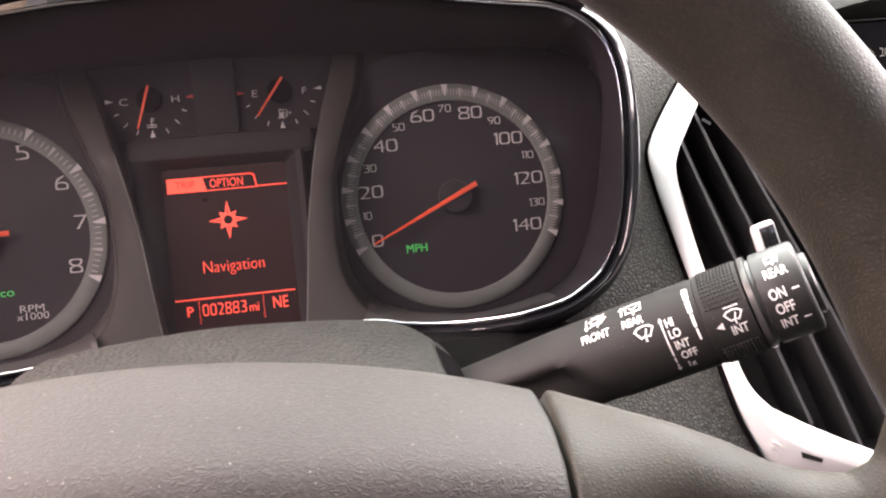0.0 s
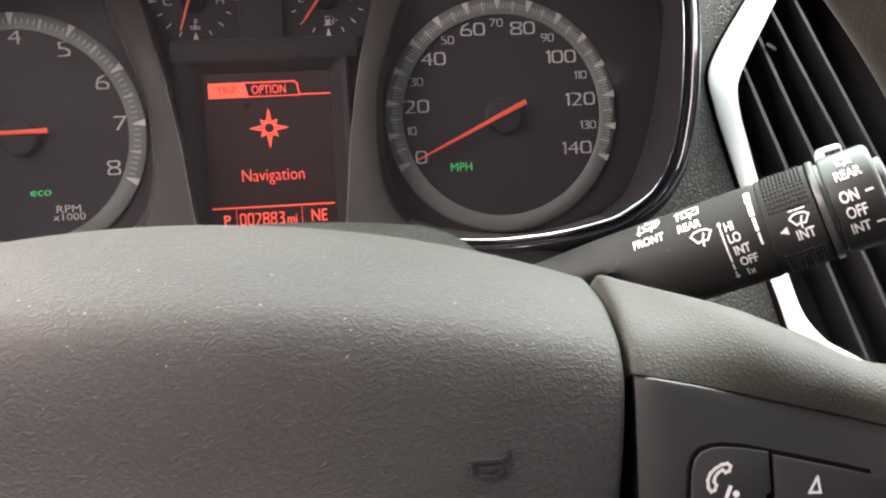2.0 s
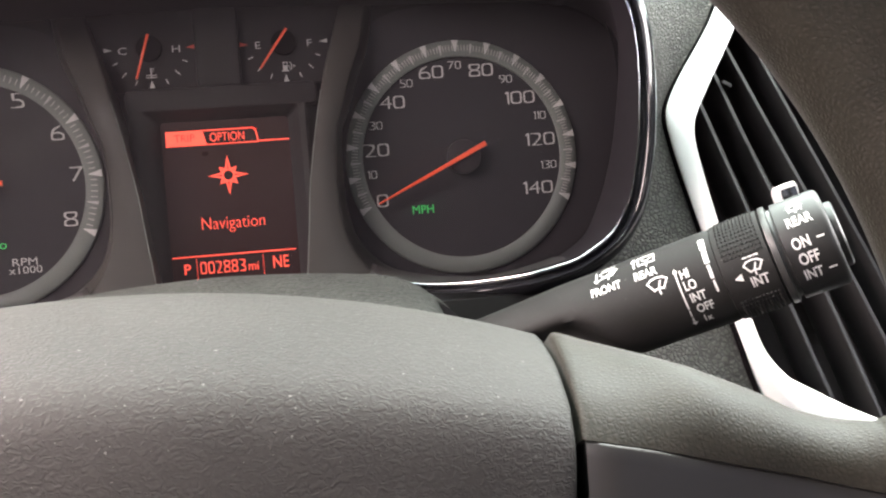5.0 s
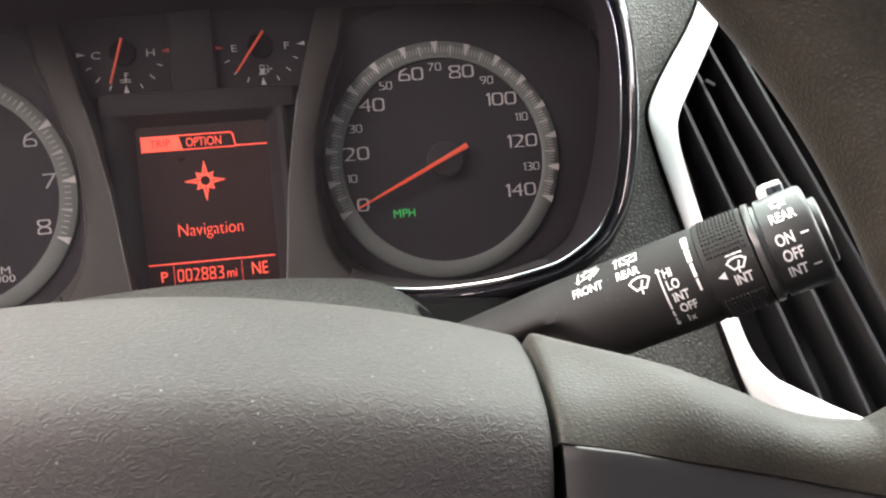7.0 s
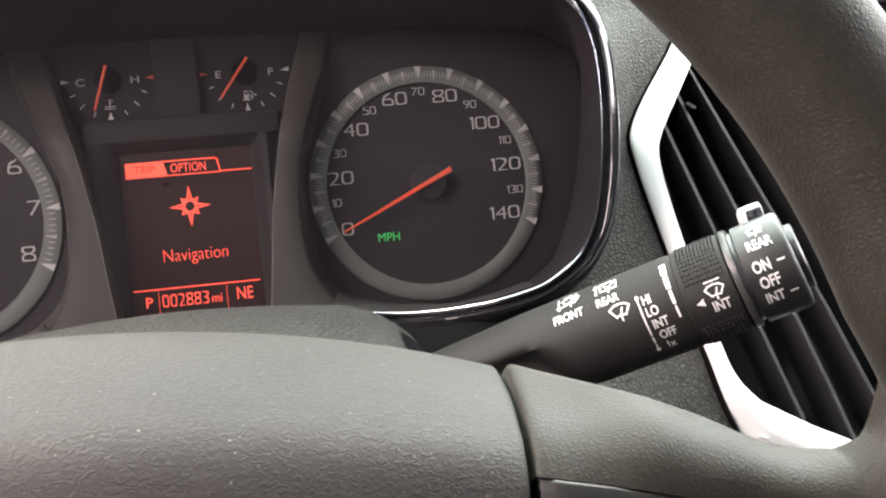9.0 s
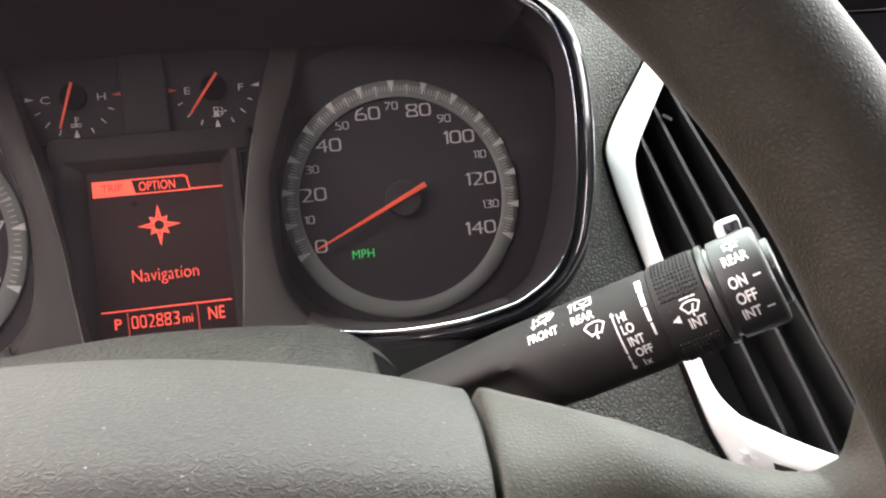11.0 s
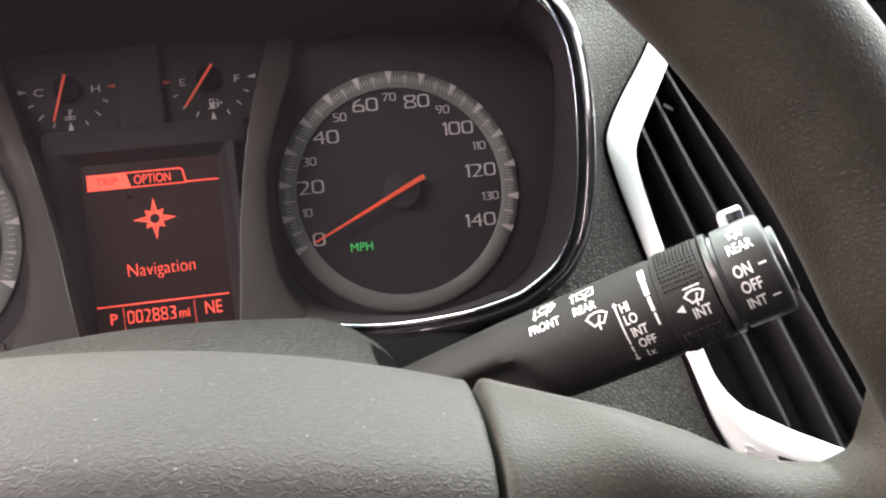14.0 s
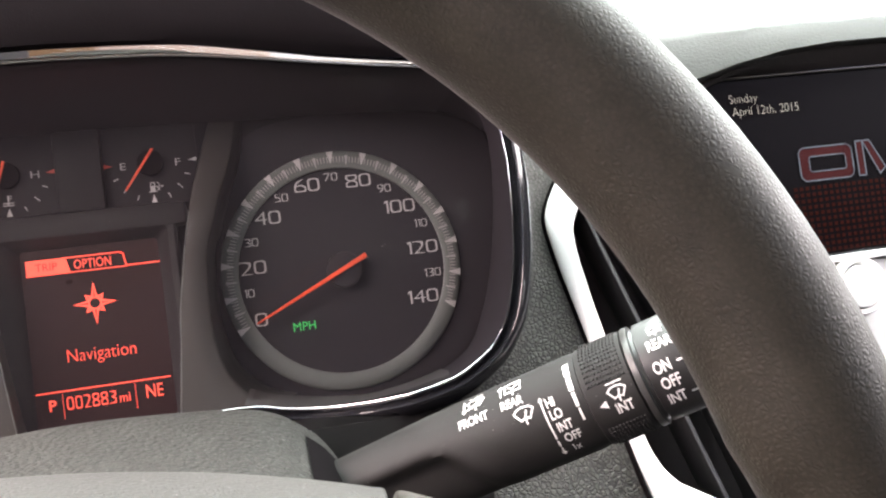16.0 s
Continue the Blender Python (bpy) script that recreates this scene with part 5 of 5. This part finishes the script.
# spokes
SPOKE_TOP = [(0.0935, 0.0410), (0.1000, 0.0388), (0.1074, 0.0365), (0.1273, 0.0302), (0.142, 0.0244), (0.1516, 0.0190), (0.160, 0.0163), (0.1667, 0.0160), (0.1689, 0.0174), (0.1712, 0.0192), (0.1724, 0.0204), (0.1735, 0.0232), (0.1742, 0.0263), (0.1750, 0.0300), (0.1765, 0.036), (0.183, 0.045)]
SEAM = [(0.0935, 0.0151), (0.108, 0.0127), (0.143, 0.0052), (0.165, 0.0000), (0.185, -0.004)]


def spoke_leather(side):
    rings = []
    for i in range(40):
        x = (0.0935, 0.0939, 0.0948, 0.0964)[i] if i < 4 else 0.0964 + 0.0696 * (i - 3) / 18 if i < 22 else 0.1660 + 0.0130 * (i - 21) / 18
        shrink = (0.0016, 0.0009, 0.0004, 0.0001)[i] if i < 4 else 0.0
        zt, zs = curve_at(SPOKE_TOP, x) - shrink, curve_at(SEAM, x)
        f = max(0.0, (x - 0.135) / 0.044)
        ease = f * f
        yf, yb = 0.0200 - 0.012 * ease, 0.072 - 0.056 * ease
        yf += shrink
        yt = 0.043 - 0.028 * ease
        h = zt - zs
        blend = max(0.0, min(1.0, 1 - (x - 0.0942) / 0.034))
        blend = blend * blend * (3 - 2 * blend)
        face = []
        for g, own, pads in ((0.0, 0.0, 0.0215), (0.25, 0.02, 0.0252), (0.55, 0.18, 0.0358), (0.80, 0.45, 0.0485), (0.95, 0.75, 0.0580), (1.0, 1.0, 0.0620)):
            face.append(((yf + (yt - yf) * own) * (1 - blend) + (pads + shrink) * blend, zs + h * g))
        yt = face[-1][0]
        yb = max(yb, yt + 0.006)
        # the root leans along with the pad's edge
        away = 0.0036 * max(0.0, 1 - (x - 0.0935) / 0.03)
        rings.append([(side * (x + away * max(0.0, min(1.0, (z - zs) / h)) ** 1.5), y, z) for y, z in [(yf + 0.004, zs - 0.001)] + face + [(yt + (yb - yt) * 0.5, zt - 0.002), (yb, zt - 0.010), (yb, zs - 0.01)]])
    return loft(rings)


def spoke_bezel(side):
    rings = []
    for i in range(21):
        x = 0.0941 + 0.0829 * i / 20
        zs = curve_at(SEAM, x) - 0.0006
        f = max(0.0, (x - 0.135) / 0.044)
        yf = 0.0206 - 0.012 * f * f
        edge = 0.0022 if i == 0 else 0.0
        dish = 0.004 * min(1.0, max(0.0, (x - 0.098) / 0.008))
        rings.append([(side * x, y, z) for y, z in ((yf + 0.006, zs + 0.0006), (yf + edge + 0.0002, zs + 0.0003), (yf + edge - 0.0004, zs - 0.0003), (yf + edge - 0.0005, zs - 0.0030), (yf + edge - 0.001 - dish * 0.15, zs - 0.010), (yf + edge - 0.0020, -0.035), (yf + edge, -0.058), (yf + 0.006, -0.066), (yf + 0.030, -0.066), (yf + 0.030, zs - 0.004))])
    return loft(rings)


for side in (1, -1):
    sp = part("spoke", spoke_leather(side), LEATHER, wheel, "leather-wrapped spoke", 50, True)
    part("spoke_bezel", spoke_bezel(side), SPOKE, sp, "satin black key surround", 50, True)
    # A dark filler stands in for the shade between pad and spoke.
    part("seam_backing", prism([(side * x, z) for x, z in ((0.080, 0.030), (0.102, 0.026), (0.102, -0.09), (0.070, -0.09))], 0.048, 0.060), CAVITY, sp, "dark filler standing for the gap's shade", 0, True)

YK = 0.0172
call = part("call_key", prism([(0.1045, -0.030), (0.1046, -0.0120), (0.1049, -0.0060), (0.1057, -0.0034), (0.1072, -0.0018), (0.1095, -0.0010), (0.1120, -0.0008), (0.1170, -0.0012), (0.1222, -0.0020), (0.1225, -0.0105), (0.1213, -0.0112), (0.1212, -0.030)], YK, YK + 0.006, 0.0005), KEY, wheel, "black call key with white signs", 40, True)
part("key_gap", prism([(0.1037, -0.031), (0.1038, -0.0115), (0.1042, -0.0054), (0.1051, -0.0026), (0.1068, -0.0009), (0.1094, -0.0001), (0.1122, 0.0001), (0.1172, -0.0003), (0.1238, -0.0016), (0.1404, -0.0050), (0.1548, -0.0084), (0.1576, -0.0106), (0.1590, -0.014), (0.1590, -0.031)], YK + 0.0010, YK + 0.004), PIT, call, "dark filler standing for the gap's shade round the keys", 0, True)
handset = [(0.1086, -0.0064), (0.1101, -0.0050), (0.1122, -0.0039), (0.1140, -0.0036), (0.1149, -0.0044), (0.1144, -0.0057), (0.1133, -0.0061), (0.1124, -0.0053), (0.1112, -0.0060), (0.1101, -0.0072), (0.1097, -0.0086), (0.1104, -0.0096), (0.1098, -0.0110), (0.1087, -0.0114), (0.1079, -0.0102), (0.1078, -0.0082)]
handset = [(0.1106 + (x - 0.1113) * 0.74, -0.0073 + (z + 0.0076) * 0.76) for x, z in handset]
part("key_sign", flat(stroke(handset, 0.0007, True), YK - 0.0002), PRINT, call, "white telephone sign", 0, True)
part("key_sign", flat(stroke([(0.1130, -0.0094), (0.1116, -0.0126), (0.1134, -0.0142), (0.1122, -0.0156), (0.1140, -0.0166), (0.1128, -0.0182), (0.1146, -0.0185)], 0.0009) + [[polar(0.1143, -0.0108, 0.0008, 45 * i) for i in range(8)]] + stroke([(0.1082, -0.0130), (0.1077, -0.0140), (0.1076, -0.0150), (0.1077, -0.0160), (0.1082, -0.0170)], 0.0007) + stroke([(0.1095, -0.0132), (0.1090, -0.0142), (0.1089, -0.0150), (0.1090, -0.0158), (0.1095, -0.0168)], 0.0007) + stroke([(0.1107, -0.0136), (0.1103, -0.0144), (0.1103, -0.0156), (0.1107, -0.0164)], 0.0007), YK - 0.0002), PRINT, call, "white voice sign", 0, True)
rock = part("scroll_key", prism([(0.1236, -0.030), (0.1234, -0.0026), (0.1400, -0.0060), (0.1540, -0.0092), (0.1565, -0.0110), (0.1580, -0.014), (0.1580, -0.030)], YK + 0.0002, YK + 0.006, 0.0006), KEY, wheel, "black volume key surround", 40, True)
part("key_sign", flat(stroke([(0.1310, -0.0108), (0.1330, -0.0075), (0.1335, -0.0108)], 0.0006, True), YK - 0.0002), PRINT, rock, "white arrow sign", 0, True)
rings = []
for i in range(25):
    x = 0.1262 + 0.0200 * i / 24
    rad = 0.0085 - (0.0008 if i in (0, 24) else 0) - (0.00025 if i % 2 else 0)
    rings.append([(x, YK + 0.0040 - (rad - (0.00035 if k % 3 == 0 else 0.0)) * math.cos(2 * math.pi * k / 108), -0.0225 + (rad - (0.00035 if k % 3 == 0 else 0.0)) * math.sin(2 * math.pi * k / 108)) for k in range(108)])
roller = part("roller", loft(rings), KEY, rock, "ribbed thumb roller", 25, True)

# ---- centre stack ----
SX, SY = 0.300, 0.000
stack = box(0.222, 0.62, 0.012, 0.05, -0.36, 0.082, 0.004)
structure("center_stack", stack, SMOOTH, "black center console face", "dashboard")
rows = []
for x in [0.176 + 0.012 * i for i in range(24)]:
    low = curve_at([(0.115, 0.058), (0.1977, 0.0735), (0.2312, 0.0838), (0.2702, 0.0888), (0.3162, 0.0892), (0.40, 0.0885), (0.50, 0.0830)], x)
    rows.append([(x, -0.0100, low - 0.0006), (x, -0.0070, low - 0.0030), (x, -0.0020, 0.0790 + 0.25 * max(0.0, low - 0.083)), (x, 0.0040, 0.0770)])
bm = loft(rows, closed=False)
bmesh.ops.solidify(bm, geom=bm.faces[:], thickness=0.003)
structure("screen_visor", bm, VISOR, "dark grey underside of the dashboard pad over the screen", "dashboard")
structure("stack_panel", box(0.2300, 0.4200, 0.0020, 0.0110, -0.1100, -0.0312, 0.003), SILVER, "satin silver panel under the screen", "dashboard")
screen = thing("infotainment_screen", (SX, SY, -0.03), "dark infotainment screen with a lit date and emblem", "touch screen")
part("screen_frame", prism(rounded(0.203, 0.412, -0.0300, 0.0800, 0.004), SY + 0.001, SY + 0.012, 0.001), GLOSS, screen, "gloss black frame", 40)
part("screen_glass", prism(rounded(0.2065, 0.404, -0.0240, 0.0760, 0.002), SY - 0.0005, SY + 0.004), SCREEN, screen, "dark glass")
part("frame_strip", box(0.2065, 0.404, SY - 0.0030, SY + 0.004, 0.0768, 0.0776, 0.0003), MULLION, screen, "thin grey strip")
part("frame_strip", box(0.2065, 0.404, SY - 0.0060, SY + 0.004, -0.0300, -0.0262, 0.0010), SILVER, screen, "satin silver strip")
part("screen_word", writing("Sunday", 0.0050, on_face(0.2292, 0.0660, SY - 0.0010), 0.86, -0.022), SCREEN_TEXT, screen, "lit pale letters", 0)
part("screen_word", writing("April 12th, 2015", 0.0050, on_face(0.2420, 0.0590, SY - 0.0010), 0.88, -0.022), SCREEN_TEXT, screen, "lit pale letters", 0)
# the lit emblem: plain framed blocks
ring_out, ring_in = rounded(0.2578, 0.2915, 0.0165, 0.0352, 0.004), rounded(0.2640, 0.2870, 0.0215, 0.0300, 0.0015)
bars = [[(0.2945, 0.0165), (0.2990, 0.0165), (0.2990, 0.0360), (0.2945, 0.0360)], [(0.2990, 0.0360), (0.3035, 0.0360), (0.3120, 0.0200), (0.3080, 0.0165)], [(0.3130, 0.0165), (0.3175, 0.0165), (0.3215, 0.0360), (0.3170, 0.0360)], [(0.3255, 0.0165), (0.3520, 0.0165), (0.3520, 0.0360), (0.3255, 0.0360)]]
bm = bmesh.new()
vo, vi = [[bm.verts.new((x, SY - 0.0008, z)) for x, z in o] for o in (ring_out, ring_in)]
for i in range(len(vo)):
    j = (i + 1) % len(vo)
    bm.faces.new((vo[i], vo[j], vi[j], vi[i]))
part("screen_emblem", bm, SCREEN_RED, screen, "lit red emblem block", 0)
part("screen_emblem_edge", flat(stroke(ring_out, 0.0008, True) + stroke(ring_in, 0.0007, True), SY - 0.0011), SCREEN_EDGE, screen, "lit silver outline", 0)
for o in bars:
    part("screen_emblem", flat([o], SY - 0.0008), SCREEN_RED, screen, "lit red emblem block", 0)
    part("screen_emblem_edge", flat(stroke(o, 0.0008, True), SY - 0.0011), SCREEN_EDGE, screen, "lit silver outline", 0)
part("screen_pattern", flat([[(x + a * 0.0024, z + b * 0.0022) for a, b in ((0, 0), (1, 0), (1, 1), (0, 1))] for x in [0.252 + 0.0037 * i for i in range(27)] for z in [-0.0235 + 0.0035 * k for k in range(11)]], SY - 0.0007), SCREEN_GLOW, screen, "dim red grid", 0, kind="stuff")
KX, KZ = 0.2796, -0.0447
knob = thing("volume_knob", (KX, -0.006, KZ - 0.012), "round satin silver volume knob with chrome ring", "knob")


def turned(profile):
    """A skin turned about the knob's middle, from pairs of depth and radius."""
    return loft([[(KX + r * math.cos(2 * math.pi * i / 56), y, KZ + r * math.sin(2 * math.pi * i / 56)) for i in range(56)] for y, r in profile], caps=False)


part("knob_ring", turned(((0.010, 0.0168), (-0.006, 0.0166), (-0.0085, 0.0158), (-0.0092, 0.0146), (-0.0086, 0.0130), (-0.0070, 0.0124))), SILVER, knob, "bright silver ring", 40)
part("knob_groove", turned(((-0.0072, 0.0126), (-0.0060, 0.0124), (-0.0060, 0.0114))), DARK, knob, "thin dark groove", 40)
part("knob_cap", disc(KX, KZ, -0.0100, 0.012, 0.0117, 56, 0.0010), SILVER, knob, "satin silver cap", 40)
part("knob_collar", turned(((0.010, 0.0186), (0.0005, 0.0186), (-0.0008, 0.0180), (0.0002, 0.0174), (0.004, 0.0172))), CHROME, knob, "chrome collar", 40)

# ---- dust ----
rnd = random.Random(4)


def dust_on_pad():
    bm = bmesh.new()
    prof = smooth_curve(PAD_PROFILE[6:17], 6)
    for k in range(560):
        n = 1 + int(rnd.random() ** 0.65 * (len(prof) - 3))
        z, y = prof[n]
        x, yy, zz = pad_point(rnd.uniform(-0.98, 0.98), z, y)
        run = Vector((0, prof[n + 1][1] - prof[n - 1][1], prof[n + 1][0] - prof[n - 1][0])).normalized()
        c = Vector((x, yy, zz)) + Vector((0, -run.z, run.y)) * 0.00016
        r = rnd.choice((0.00010, 0.00013, 0.00016, 0.00021, 0.00036 if rnd.random() < 0.3 else 0.00016))
        a0 = rnd.uniform(0, 6)
        pts = [c + Vector((r * rnd.uniform(0.6, 1.5) * math.cos(a0 + t), 0, 0)) + run * r * math.sin(a0 + t) for t in (0, 1.5, 3.0, 4.6)]
        bm.faces.new([bm.verts.new(p) for p in pts])
    return bm


part("dust", dust_on_pad(), DUST, airbag, "scattered pale dust flecks", 0, True, kind="stuff")
bm = bmesh.new()
for k in range(420):
    dx, y = rnd.uniform(-0.082, 0.082), rnd.uniform(-0.16, -0.066)
    z = curve_at(SHROUD_TOP[:7], abs(dx)) + 0.0003 - drop(y)
    r = rnd.choice((0.00006, 0.00008, 0.00010, 0.00014, 0.00020))
    bm.faces.new([bm.verts.new((XC + dx + r * math.cos(t), y + r * math.sin(t), z + r * 0.5 * math.sin(t))) for t in (0, 1.5, 3.1, 4.6)])
part("dust", bm, DUST, shroud, "scattered pale dust flecks", 0, kind="stuff")
bm = bmesh.new()
for k in range(140):
    n, a, r = rnd.uniform(-0.075, 0.046), rnd.uniform(10, 110), rnd.choice((0.00005, 0.00007, 0.00010, 0.00014))
    bm.faces.new([bm.verts.new(around(n + r * math.cos(t), a + math.degrees(r * math.sin(t) / SR), SR + 0.00030)) for t in (0, 1.5, 3.1, 4.6)])
part("dust", bm, DUST, stalk, "scattered pale dust flecks", 0, kind="stuff")
